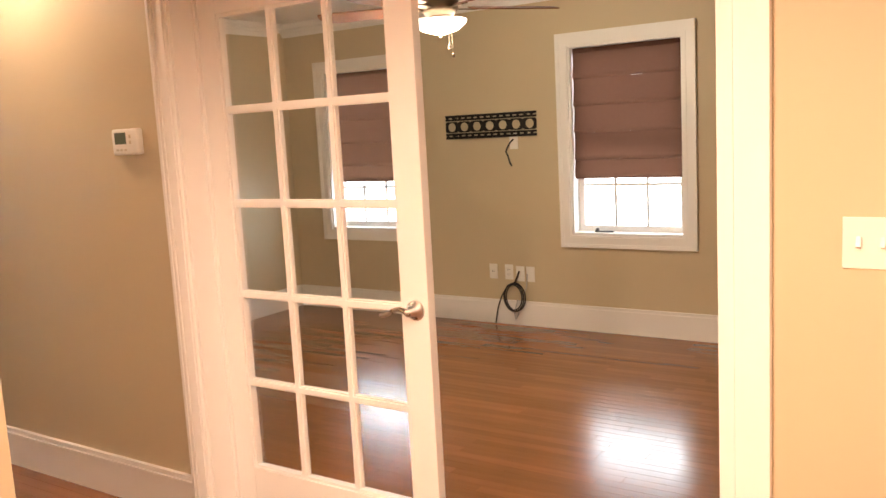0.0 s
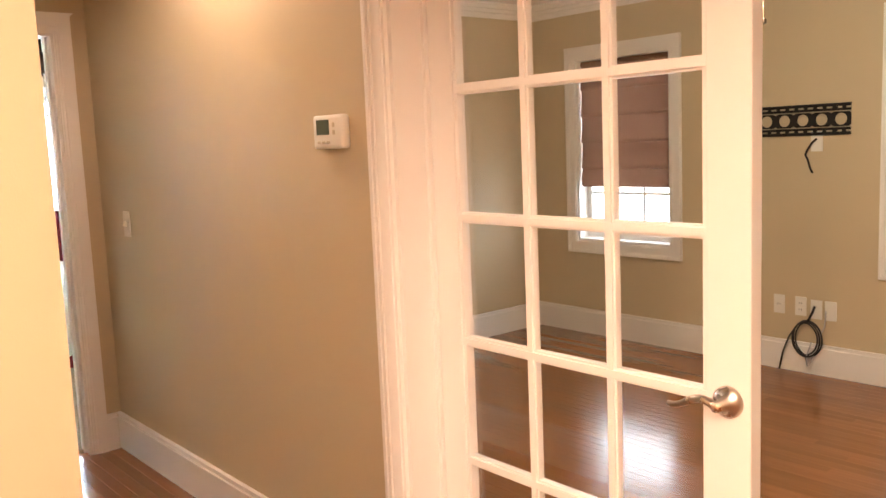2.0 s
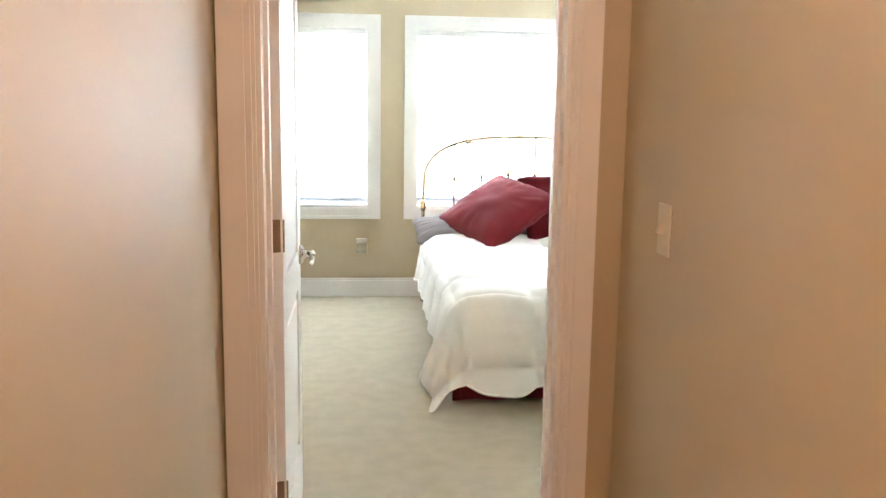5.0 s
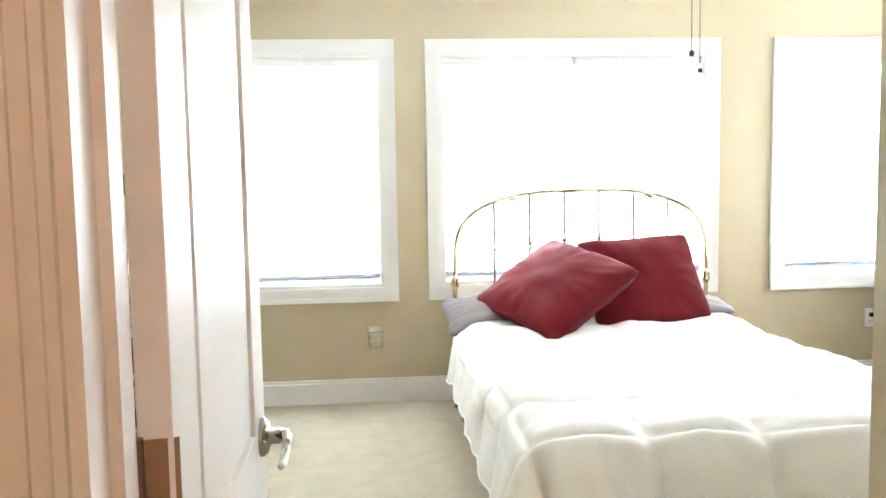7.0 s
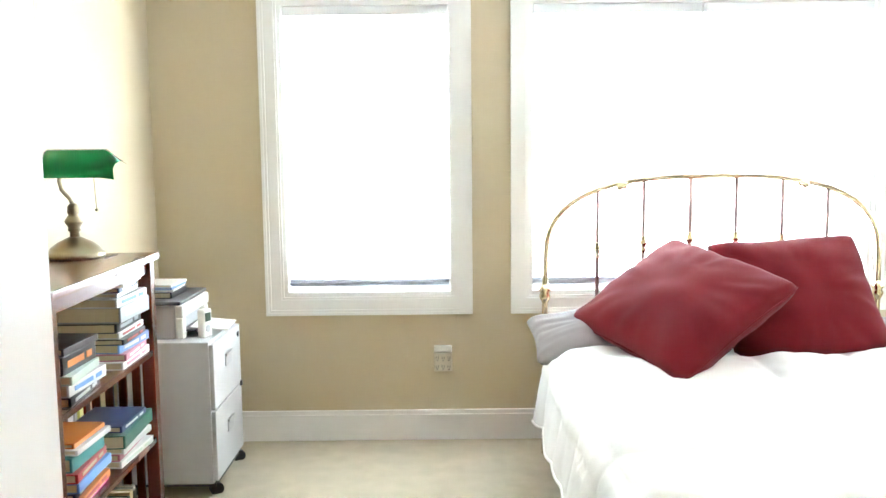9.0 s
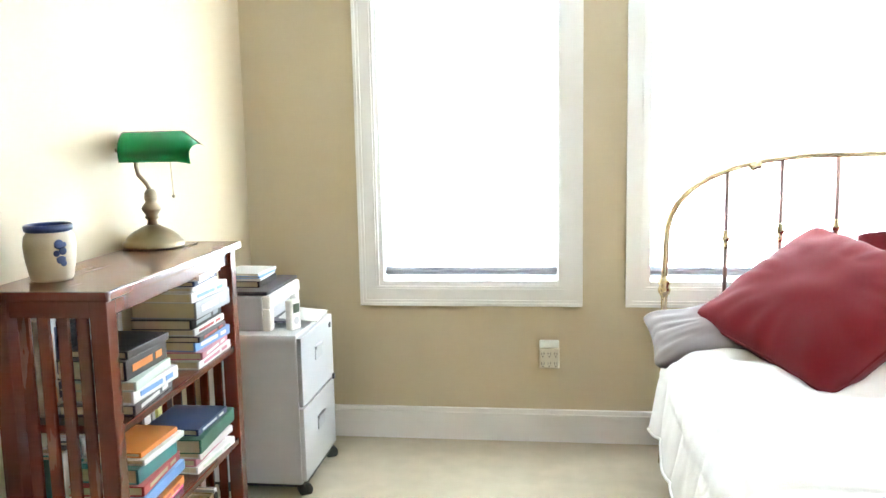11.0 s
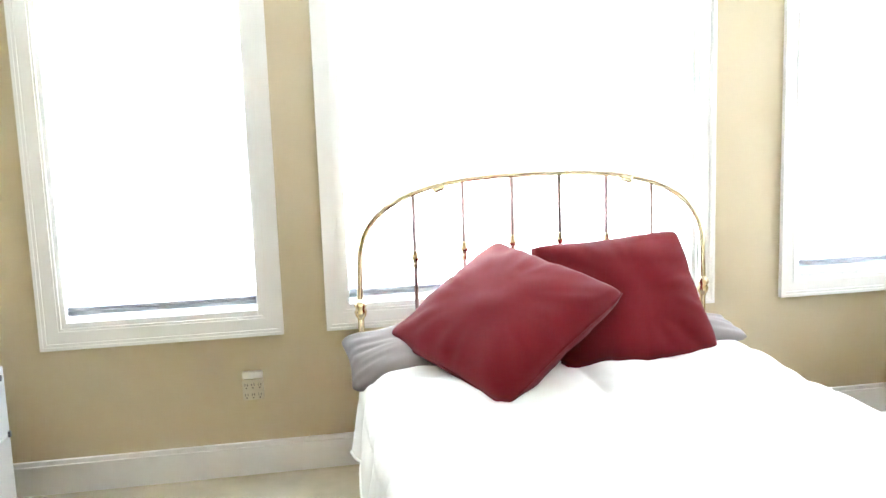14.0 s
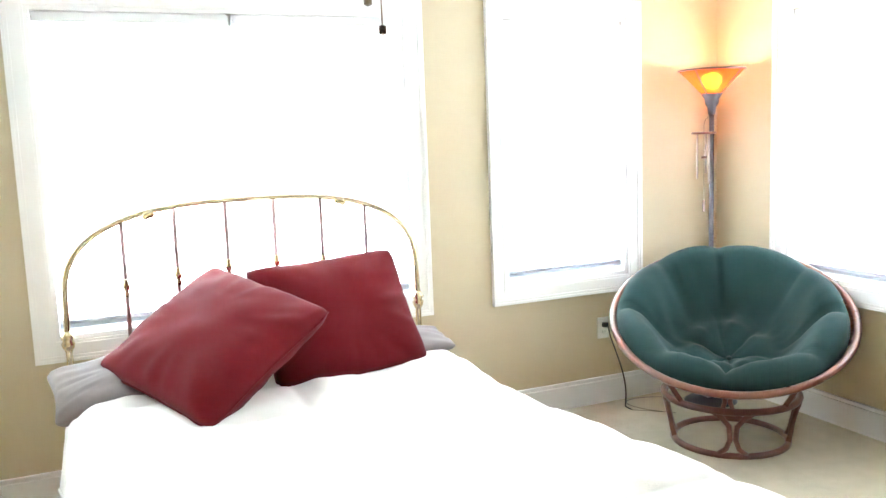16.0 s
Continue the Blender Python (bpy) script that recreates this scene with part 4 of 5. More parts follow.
base = part("base", lathe([(0.0, 0.0), (0.092, 0.0), (0.094, 0.006), (0.092, 0.018), (0.084, 0.022), (0.078, 0.034), (0.055, 0.052), (0.030, 0.064), (0.018, 0.07), (0.0, 0.072)], 36), M_ANTIQUE, lampo, "", True)
part("stem", lathe([(0.0, 0.07), (0.016, 0.07), (0.014, 0.085), (0.022, 0.092), (0.018, 0.1), (0.028, 0.115), (0.030, 0.122), (0.022, 0.135), (0.016, 0.142), (0.02, 0.15),
                    (0.018, 0.17), (0.012, 0.18), (0.0, 0.182)], 28), M_ANTIQUE, lampo, "", True)
part("arm", tube([(0, 0, 0.175), (-0.012, 0, 0.198), (-0.036, 0, 0.225), (-0.042, 0, 0.255), (-0.032, 0.0, 0.29), (-0.024, 0.01, 0.312)], 0.0065, 10), M_ANTIQUE, lampo, "", True)
bm = bmesh.new()
secs = []
for x, s in ((-0.072, 0.86), (-0.066, 0.97), (-0.05, 1.0), (0.03, 1.0), (0.118, 1.0), (0.165, 1.12)):
    line = []
    for k in range(17):
        a = radians(205 - 160 * k / 16)
        line.append(bm.verts.new((x + 0, 0.062 * math.cos(a) * s, 0.293 + 0.066 * math.sin(a) * (1 if x <= 0.12 or a > math.pi else 0.45) - (0.006 if x > 0.12 else 0))))
    secs.append(line)
for a, b in zip(secs, secs[1:]):
    for k in range(16):
        bm.faces.new((a[k], a[k + 1], b[k + 1], b[k]))
bm.faces.new(secs[0])
bmesh.ops.solidify(bm, geom=bm.faces[:], thickness=0.004)
part("shade", bm, M_GREENGLASS, lampo, "glossy green glass half-round shade", True)
part("shade_knob", moved(lathe([(0, 0), (0.011, 0.002), (0.013, 0.008), (0.006, 0.014), (0.008, 0.022), (0.004, 0.036), (0, 0.038)], 14), pose(-0.07, -0.02, 0.302, 0, -90)), M_ANTIQUE, lampo, "", True)
part("pull_chain", join_bm(tube([(0.085, -0.03, 0.29), (0.088, -0.03, 0.2), (0.09, -0.03, 0.165)], 0.0012, 6), moved(lathe([(0, -0.006), (0.005, -0.003), (0.005, 0.003), (0, 0.006)], 10), pose(0.09, -0.03, 0.16))),
     M_ANTIQUE, lampo)
crock = thing("stoneware_crock", pose(-1.512, 3.335, TOPZ), "small grey stoneware crock with cobalt blue flower", "crock")
part("body", lathe([(0.0, 0.0), (0.046, 0.0), (0.05, 0.006), (0.058, 0.05), (0.061, 0.085), (0.058, 0.108), (0.05, 0.12), (0.05, 0.126), (0.045, 0.126), (0.043, 0.11), (0.05, 0.08), (0.04, 0.012), (0.0, 0.01)], 36), M_STONE, crock, "", True)
part("rim", lathe([(0.0495, 0.119), (0.056, 0.122), (0.057, 0.134), (0.052, 0.138), (0.046, 0.134), (0.045, 0.12)], 36), M_COBALT, crock, "dark blue glazed rim", True)
for k, (az, z, rr) in enumerate(((-38, 0.092, 0.012), (-30, 0.075, 0.01), (-44, 0.07, 0.008), (-34, 0.055, 0.012), (-26, 0.09, 0.007), (-28, 0.045, 0.008))):
    a = radians(az)
    rad = 0.0605 if z > 0.06 else 0.0575
    part("painted_leaf", moved(lathe([(0, 0), (rr, 0.0), (rr * 0.7, 0.0016), (0, 0.002)], 10), pose(rad * math.cos(a), rad * math.sin(a), z, 0, 0, az) @ pose(0, 0, 0, 0, 90, 0)), M_COBALT, crock)

# ---- filing cabinet and what stands on it ----
M_STEEL = material("pale_grey_enamel", (0.56, 0.57, 0.58), 0.38, vary=0.04, scale=5, bump=0.05, bump_scale=300)
M_DARKGREY = material("dark_grey_plastic", (0.07, 0.07, 0.08), 0.4, vary=0.1)
M_SILVER = material("silver_plastic", (0.5, 0.51, 0.53), 0.35, 0.3, vary=0.05)
CX0, CX1, CY0, CY1, CZ0, CZ1 = -1.59, -1.207, 4.344, 4.785, 0.062, 0.635
cab = thing("filing_cabinet", pose(0, 0, 0), "pale grey two-drawer filing cabinet on black casters", "filing cabinet")
part("body", rounded(CX0, CX1 - 0.018, CY0, CY1, CZ0, CZ1, 0.004), M_STEEL, cab)
for z0, z1 in ((CZ0 + 0.012, 0.355), (0.362, CZ1 - 0.012)):
    dr = part("drawer", rounded(CX1 - 0.018, CX1, CY0 + 0.004, CY1 - 0.004, z0, z1, 0.004), M_STEEL, cab)
    zc = (z0 + z1) / 2 + 0.03
    yc = (CY0 + CY1) / 2
    part("handle", boxes((CX1, CX1 + 0.004, yc - 0.045, yc + 0.045, zc - 0.026, zc + 0.026), (CX1 + 0.003, CX1 + 0.009, yc - 0.045, yc + 0.045, zc + 0.014, zc + 0.026)), M_SILVER, dr, "recessed metal pull")
part("lock", moved(lathe([(0, 0), (0.012, 0.0), (0.012, 0.004), (0, 0.005)], 14), pose(CX1, CY1 - 0.045, CZ1 - 0.05, 0, 90)), M_DARKGREY, cab)
part("latch", boxes((CX1, CX1 + 0.008, CY1 - 0.03, CY1 - 0.012, 0.35, 0.372)), M_DARKGREY, cab)
part("plinth", boxes((CX0 + 0.01, CX1 - 0.012, CY0 + 0.01, CY1 - 0.01, CZ0 - 0.014, CZ0)), M_BLACK, cab)
for x in (CX0 + 0.04, CX1 - 0.03):
    for y in (CY0 + 0.035, CY1 - 0.03):
        c = part("caster", join_bm(boxes((x - 0.016, x + 0.016, y - 0.016, y + 0.016, 0.05, CZ0 - 0.014)), moved(bevel(boxes((-0.013, 0.013, -0.012, 0.012, 0.0, 0.025)), 0.004), pose(x, y, 0.032))), M_BLACK, cab)
        part("wheel", moved(bevel(lathe([(0.0, -0.02), (0.027, -0.02), (0.027, 0.02), (0.0, 0.02)], 20), 0.003, 1), pose(x + 0.012, y, 0.034, 90, 0, 30)), M_BLACK, c, "", False)

PX0, PX1, PY0, PY1, PZ = -1.59, -1.33, 4.39, 4.76, CZ1 + 0.0015
printer = thing("printer", pose(0, 0, 0), "silver and white inkjet printer with dark lid", "printer")
part("body", rounded(PX0, PX1 - 0.03, PY0, PY1, PZ, PZ + 0.135, 0.012, 3), M_SILVER, printer, "", True)
part("lid", rounded(PX0, PX1 - 0.01, PY0 - 0.004, PY1 + 0.004, PZ + 0.137, PZ + 0.152, 0.006, 2), M_DARKGREY, printer, "dark grey scanner lid")
part("front_panel", rounded(PX1 - 0.035, PX1, PY0, PY1, PZ + 0.085, PZ + 0.135, 0.012, 3), M_PLASTIC, printer, "white front panel")
for y0, y1 in ((PY0, PY0 + 0.05), (PY1 - 0.05, PY1)):
    part("cheek", rounded(PX1 - 0.035, PX1 - 0.004, y0, y1, PZ, PZ + 0.085, 0.008, 2), M_PLASTIC, printer)
part("paper_tray", boxes((PX1 - 0.04, PX1 + 0.03, PY0 + 0.06, PY1 - 0.06, PZ + 0.022, PZ + 0.028)), M_DARKGREY, printer)
tagged(part("paper_sheets", moved(rounded(-0.02, 0.13, -0.105, 0.105, 0, 0.003, 0.001, 1), pose(PX1 + 0.01, 4.585, PZ + 0.03, 0, 6, 4)), M_PLASTIC), "white paper sheets in the printer's tray", "paper")
ph = thing("handset", pose(-1.262, 4.44, CZ1 + 0.001, 0, 0, -20), "white handset standing upright on the cabinet", "phone")
part("body", rounded(-0.016, 0.016, -0.028, 0.028, 0, 0.115, 0.009, 3), M_PLASTIC, ph, "", True)
part("screen", boxes((0.016, 0.0172, -0.018, 0.018, 0.066, 0.1)), M_LCD, ph)
part("button_ring", moved(lathe([(0, 0), (0.015, 0), (0.015, 0.001), (0, 0.0012)], 18), pose(0.016, 0, 0.036, 0, 90)), M_SILVER, ph)
at = PZ + 0.153
for th, rgb, ln in ((0.024, BLACK, 0.2), (0.008, WHITE, 0.19), (0.009, BLUE, 0.185), (0.01, WHITE, 0.185)):
    bk = book(pose(-1.40, 4.565, at, 0, 0, rnd.uniform(-6, 6)), ln, 0.15, th, rgb, "%s booklet stacked on the printer" % WORDS[rgb])
    bk["group"] = "booklets on the printer"
    at += th + 0.0006

# ---- round rattan chair ----
M_RATTAN = material("varnished_rattan", (0.13, 0.037, 0.018), 0.3, vary=0.3, scale=14, second=(0.21, 0.07, 0.035), bump=0.1, bump_scale=60, coat=0.3)
M_GREEN = material("dark_green_cotton", (0.014, 0.036, 0.036), 0.9, vary=0.18, scale=7, bump=0.3, bump_scale=260, sheen=0.05, spec=0.15)
FACE = math.degrees(math.atan2(-0.80, -0.66)) + 90   # turn that takes local -y to the way the chair faces
chair = thing("papasan_chair", pose(2.93, 4.25, 0.006, 0, 0, FACE), "round rattan bowl chair with dark green cushion", "chair")
RB = 0.535
BOWL = pose(0, 0.03, 0.592, 26, 0, 0)


def ring(r, z, n=40, m=None):
    out = [Vector((r * math.cos(2 * math.pi * k / n), r * math.sin(2 * math.pi * k / n), z)) for k in range(n)]
    return [tuple(m @ p) for p in out] if m else [tuple(p) for p in out]


def bowl_z(r):
    return -0.33 * (1 - (r / RB) ** 2)


part("rim", tube(ring(RB, 0, 56, BOWL), 0.017, 10, True), M_RATTAN, chair, "", True)
part("inner_ring", tube(ring(0.30, bowl_z(0.30), 40, BOWL), 0.011, 8, True), M_RATTAN, chair, "", True)
part("inner_ring", tube(ring(0.15, bowl_z(0.15), 30, BOWL), 0.010, 8, True), M_RATTAN, chair, "", True)
for k in range(12):
    a = 2 * math.pi * (k + 0.5) / 12
    pr = [BOWL @ Vector((r * math.cos(a), r * math.sin(a), bowl_z(r))) for r in (0.02, 0.15, 0.28, 0.40, 0.50, RB)]
    part("rib", tube(pr, 0.011, 8), M_RATTAN, chair, "", True)
for r, z in ((0.30, 0.235), (0.255, 0.018)):
    part("base_ring", tube(ring(r, z, 44), 0.0165, 10, True), M_RATTAN, chair, "", True)
for k in range(4):
    a = math.pi / 2 * k - math.pi / 2
    for da in (-1, 1):
        # paired canes that meet in the middle and part at both rings
        lp = [(math.cos(a + da * w) * r, math.sin(a + da * w) * r, z) for r, z, w in
              ((0.30, 0.232, 0.30), (0.296, 0.205, 0.16), (0.285, 0.165, 0.06), (0.27, 0.10, 0.045), (0.262, 0.055, 0.10), (0.255, 0.02, 0.26))]
        part("leg", tube(lp, 0.0125, 8), M_RATTAN, chair, "", True)
    a += math.pi / 4
    top = BOWL @ Vector((0.40 * math.cos(a), 0.40 * math.sin(a), bowl_z(0.40) - 0.012))
    foot = Vector((0.30 * math.cos(a), 0.30 * math.sin(a), 0.235))
    part("support", tube([foot, foot.lerp(top, 0.5), top], 0.012, 8), M_RATTAN, chair, "", True)
# cushion: a thick tufted disc that fills the bowl and swells over the rim
bm = bmesh.new()
NR, NA = 26, 96
shells = []
for face in (0, 1):
    rows = []
    for i in range(NR + 1):
        f = i / NR
        r = (RB - 0.022) * f
        line = []
        for k in range(NA):
            a = 2 * math.pi * k / NA
            lobe = abs(math.sin(a * 4 + 0.25 * math.sin(3 * a))) ** 0.4
            inner = abs(math.sin(a * 3 + 0.9)) ** 0.45
            outer = math.exp(-((f - 0.80) / 0.21) ** 2)
            core = math.exp(-((f - 0.26) / 0.15) ** 2)
            thick = (1 - f ** 12) ** 0.5 * (0.045 + 0.15 * outer * (0.38 + 0.62 * lobe) + 0.07 * core * (0.35 + 0.65 * inner))
            if f > 0.97:
                thick *= 0.6
            zz = bowl_z(min(r, RB)) + 0.015 + (0.012 * max(0, f - 0.55) / 0.45)
            wr = 0.008 * noise.noise(Vector((math.cos(a) * f * 13, math.sin(a) * f * 13, 7 + face))) + 0.014 * noise.noise(Vector((math.cos(a) * f * 6, math.sin(a) * f * 6, face * 3))) + 0.008 * math.sin(a * 23 + 5 * f) * max(0, f - 0.6) * noise.noise(Vector((math.cos(a) * 2, math.sin(a) * 2, 4)))
            line.append(bm.verts.new(BOWL @ Vector((r * math.cos(a) - 0.008, r * math.sin(a) + 0.012 * max(0.0, math.sin(a)) * f, zz + 0.006 * f * max(0.0, math.sin(a)) + (thick + wr * (1 - f ** 6) if face else -0.01 - 0.02 * f)))))
        rows.append(line)
    for p, q in zip(rows, rows[1:]):
        for k in range(NA):
            vs = (p[k], p[(k + 1) % NA], q[(k + 1) % NA], q[k])
            bm.faces.new(vs if face else vs[::-1])
    shells.append(rows)
for k in range(NA):
    bm.faces.new((shells[1][-1][k], shells[1][-1][(k + 1) % NA], shells[0][-1][(k + 1) % NA], shells[0][-1][k]))
bmesh.ops.remove_doubles(bm, verts=bm.verts[:], dist=1e-4)
part("cushion", bm, M_GREEN, chair, "dark green tufted round cushion", True)
for a, rr in ((0, 0.0),):
    part("button", moved(lathe([(0, 0), (0.014, 0.0), (0.012, 0.006), (0, 0.008)], 12), BOWL @ pose(rr * math.cos(a), rr * math.sin(a), bowl_z(rr) + 0.068)), M_GREEN, chair, "", True)

# ---- floor lamp with mica shade ----
M_IRON = material("dark_bronze_iron", (0.06, 0.055, 0.065), 0.45, 0.7, vary=0.15)


def mica():
    m = translucent("amber_mica", (0.34, 0.07, 0.03), (0.75, 0.10, 0.02), 0.5)
    n, li = m.node_tree.nodes, m.node_tree.links
    out = n["Material Output"].inputs["Surface"]
    old = out.links[0].from_socket
    tr, mx = n.new("ShaderNodeBsdfTransparent"), n.new("ShaderNodeMixShader")
    tr.inputs["Color"].default_value = (1.0, 0.42, 0.08, 1)
    mx.inputs[0].default_value = 0.2
    li.new(old, mx.inputs[1])
    li.new(tr.outputs[0], mx.inputs[2])
    li.new(mx.outputs[0], out)
    return m


M_MICA = mica()
M_BULB = glowing("lit_bulb", (1.0, 0.75, 0.2), 9)
TX, TY = 3.235, 4.735
torch = thing("floor_lamp", pose(TX, TY, 0.006), "dark bronze torchiere lamp with lit amber mica shade", "floor lamp")
part("base", lathe([(0, 0), (0.135, 0), (0.137, 0.01), (0.12, 0.02), (0.05, 0.032), (0.02, 0.05), (0, 0.05)], 32), M_IRON, torch, "", True)
part("pole", lathe([(0, 0.04), (0.013, 0.04), (0.013, 1.54), (0, 1.54)], 14), M_IRON, torch, "", True)
part("socket_cup", lathe([(0, 1.52), (0.018, 1.52), (0.022, 1.56), (0.034, 1.575), (0.036, 1.60), (0.055, 1.628), (0.05, 1.63), (0, 1.625)], 24), M_IRON, torch, "", True)
bm = bmesh.new()
for k in range(24):
    a0, a1 = 2 * math.pi * k / 24, 2 * math.pi * (k + 1) / 24
    q = [bm.verts.new((r * math.cos(a), r * math.sin(a), z)) for r, z, a in ((0.052, 1.628, a0), (0.052, 1.628, a1), (0.162, 1.745, a1), (0.162, 1.745, a0))]
    bm.faces.new(q)
bmesh.ops.remove_doubles(bm, verts=bm.verts[:], dist=1e-5)
shade = part("shade", bm, M_MICA, torch, "amber mica cone shade, lit from inside")
part("rim", tube(ring(0.163, 1.746, 36), 0.0045, 8, True), M_IRON, shade, "", True)
for k in range(4):
    a = radians(20 + 90 * k)
    part("shade_bar", tube([(0.054 * math.cos(a), 0.054 * math.sin(a), 1.63), (0.164 * math.cos(a), 0.164 * math.sin(a), 1.747)], 0.0035, 6), M_IRON, shade)
bulb = part("bulb", moved(lathe([(0, 0), (0.025, 0.005), (0.05, 0.03), (0.048, 0.06), (0.02, 0.082), (0, 0.085)], 20), pose(0, 0, 1.65)), M_BULB, torch, "glowing bulb", True)
bulb.visible_shadow = False
chime = thing("wind_chime", pose(TX - 0.075, TY - 0.03, 0.006), "small wind chime with pale tubes hanging from floor lamp", "wind chime")
part("hook", tube([(0.075, 0.03, 1.52), (0.02, 0.01, 1.5), (0, 0, 1.475)], 0.0015, 6), M_BLACK, chime)
part("top_disc", lathe([(0, 1.425), (0.06, 1.425), (0.062, 1.43), (0.06, 1.436), (0, 1.436)], 24), M_RATTAN, chime, "round wooden disc", True)
M_PALETUBE = material("pale_bronze_tube", (0.4, 0.32, 0.28), 0.35, 0.6, vary=0.06)
part("hanger", tube([(0, 0, 1.436), (0, 0, 1.475)], 0.0012, 6), M_BLACK, chime)
for k, ln in enumerate((0.20, 0.225, 0.25)):
    a = math.pi * 2 / 3 * k + 0.6
    part("tube", tube([(0.034 * math.cos(a), 0.034 * math.sin(a), 1.424), (0.034 * math.cos(a), 0.034 * math.sin(a), 1.424 - ln)], 0.0055, 10), M_PALETUBE, chime, "", True)
part("striker", lathe([(0, 1.3), (0.014, 1.302), (0.014, 1.312), (0, 1.314)], 14), M_RATTAN, chime)
part("cord", tube([(0, 0, 1.424), (0, 0, 1.09)], 0.0011, 6), M_BLACK, chime)
part("sail", boxes((-0.007, 0.007, -0.002, 0.002, 1.03, 1.09)), M_RATTAN, chime)


# ---- outlets, switches, cords in bedroom and hall ----
def wall_plate(name, m, w, h, label, category, mat, slots, toggles=()):
    """A plate on a wall: local x across, z up, the room towards -y."""
    ob = thing(name, m, label, category)
    part("plate", bevel(boxes((-w / 2, w / 2, -0.006, 0, -h / 2, h / 2)), 0.003, 2), mat, ob)
    for x, z in slots:
        part("socket", bevel(boxes((x - 0.017, x + 0.017, -0.0085, -0.004, z - 0.014, z + 0.014)), 0.003, 1), mat, ob)
        part("slot", boxes((x - 0.008, x - 0.0055, -0.0092, -0.008, z - 0.006, z + 0.006), (x + 0.0055, x + 0.008, -0.0092, -0.008, z - 0.005, z + 0.005)), M_BLACK, ob)
    for x in toggles:
        part("toggle", moved(boxes((-0.005, 0.005, -0.016, 0, -0.012, 0.012)), pose(x, -0.004, 0, -18)), mat, ob)
    return ob


tap = thing("power_tap", pose(-0.312, Y_WIN, 0.408), "ivory six-outlet wall tap plugged in", "power outlet")
part("body", rounded(-0.043, 0.043, -0.034, 0, -0.06, 0.028, 0.006, 2), M_BEIGE, tap)
part("hood", rounded(-0.042, 0.042, -0.03, 0, 0.03, 0.06, 0.006, 2), M_PLASTIC, tap)
for x in (-0.027, 0, 0.027):
    for z in (-0.038, 0.004):
        part("slot", boxes((x - 0.006, x - 0.004, -0.0348, -0.033, z - 0.004, z + 0.008), (x + 0.004, x + 0.006, -0.0348, -0.033, z - 0.004, z + 0.008), (x - 0.0025, x + 0.0025, -0.0348, -0.033, z - 0.013, z - 0.008)), M_BLACK, tap)
wall_plate("power_outlet", pose(2.735, Y_WIN, 0.425), 0.07, 0.115, "white wall outlet with black plug", "power outlet", M_PLASTIC, ((0, -0.02), (0, 0.02)))
cord = thing("lamp_cord", pose(0, 0, 0), "black lamp cord trailing from outlet over carpet", "cord")
part("plug", rounded(2.722, 2.748, 4.962, 4.99, 0.432, 0.458, 0.005, 2), M_BLACK, cord)
cpts = []
for k in range(40):
    f = k / 39
    if f < 0.4:
        g = f / 0.4
        cpts.append((2.737 + 0.03 * math.sin(g * 2), 4.955 - 0.10 * g - 0.05 * math.sin(g * 3), 0.44 - 0.425 * g ** 0.8))
    else:
        g = (f - 0.4) / 0.6
        cpts.append((2.76 + 0.35 * g + 0.12 * math.sin(g * 9), 4.83 - 0.16 * math.sin(g * 7.5) - 0.05 * g, 0.014))
part("cable", tube(cpts, 0.0035, 8), M_BLACK, cord, "", True)
wall_plate("light_switch", pose(X_HALL, 0.40, 1.146, 0, 0, -90), 0.075, 0.118, "almond light switch on the hall wall", "light switch", M_ALMOND, (), (0,))
wall_plate("light_switch", pose(X_HALL, -3.95, 1.183, 0, 0, -90), 0.12, 0.118, "white double light switch beside the double door", "light switch", M_PLASTIC, (), (-0.025, 0.025))
tstat = thing("thermostat", pose(X_HALL, -1.372, 1.504, 0, 0, -90), "white thermostat with grey screen on hall wall", "thermostat")
part("body", rounded(-0.078, 0.078, -0.032, 0, -0.05, 0.05, 0.012, 3), M_PLASTIC, tstat, "", True)
part("screen", boxes((-0.055, 0.012, -0.0335, -0.031, -0.008, 0.036)), M_LCD, tstat, "grey display")
for x in (-0.045, -0.02, 0.005):
    part("button", rounded(x - 0.008, x + 0.008, -0.0345, -0.03, -0.034, -0.026, 0.002, 1), M_BEIGE, tstat)
for z in (-0.002, 0.02):
    part("button", rounded(0.03, 0.042, -0.0345, -0.03, z - 0.007, z + 0.007, 0.002, 1), M_BEIGE, tstat)


# ---- ceiling fans ----
M_BLADE = material("fan_blade_wood", (0.14, 0.045, 0.018), 0.35, vary=0.25, scale=5, stretch=(2, 10, 2), second=(0.22, 0.08, 0.03))
M_BRONZE = material("fan_bronze", (0.16, 0.11, 0.07), 0.35, 0.9, vary=0.1)


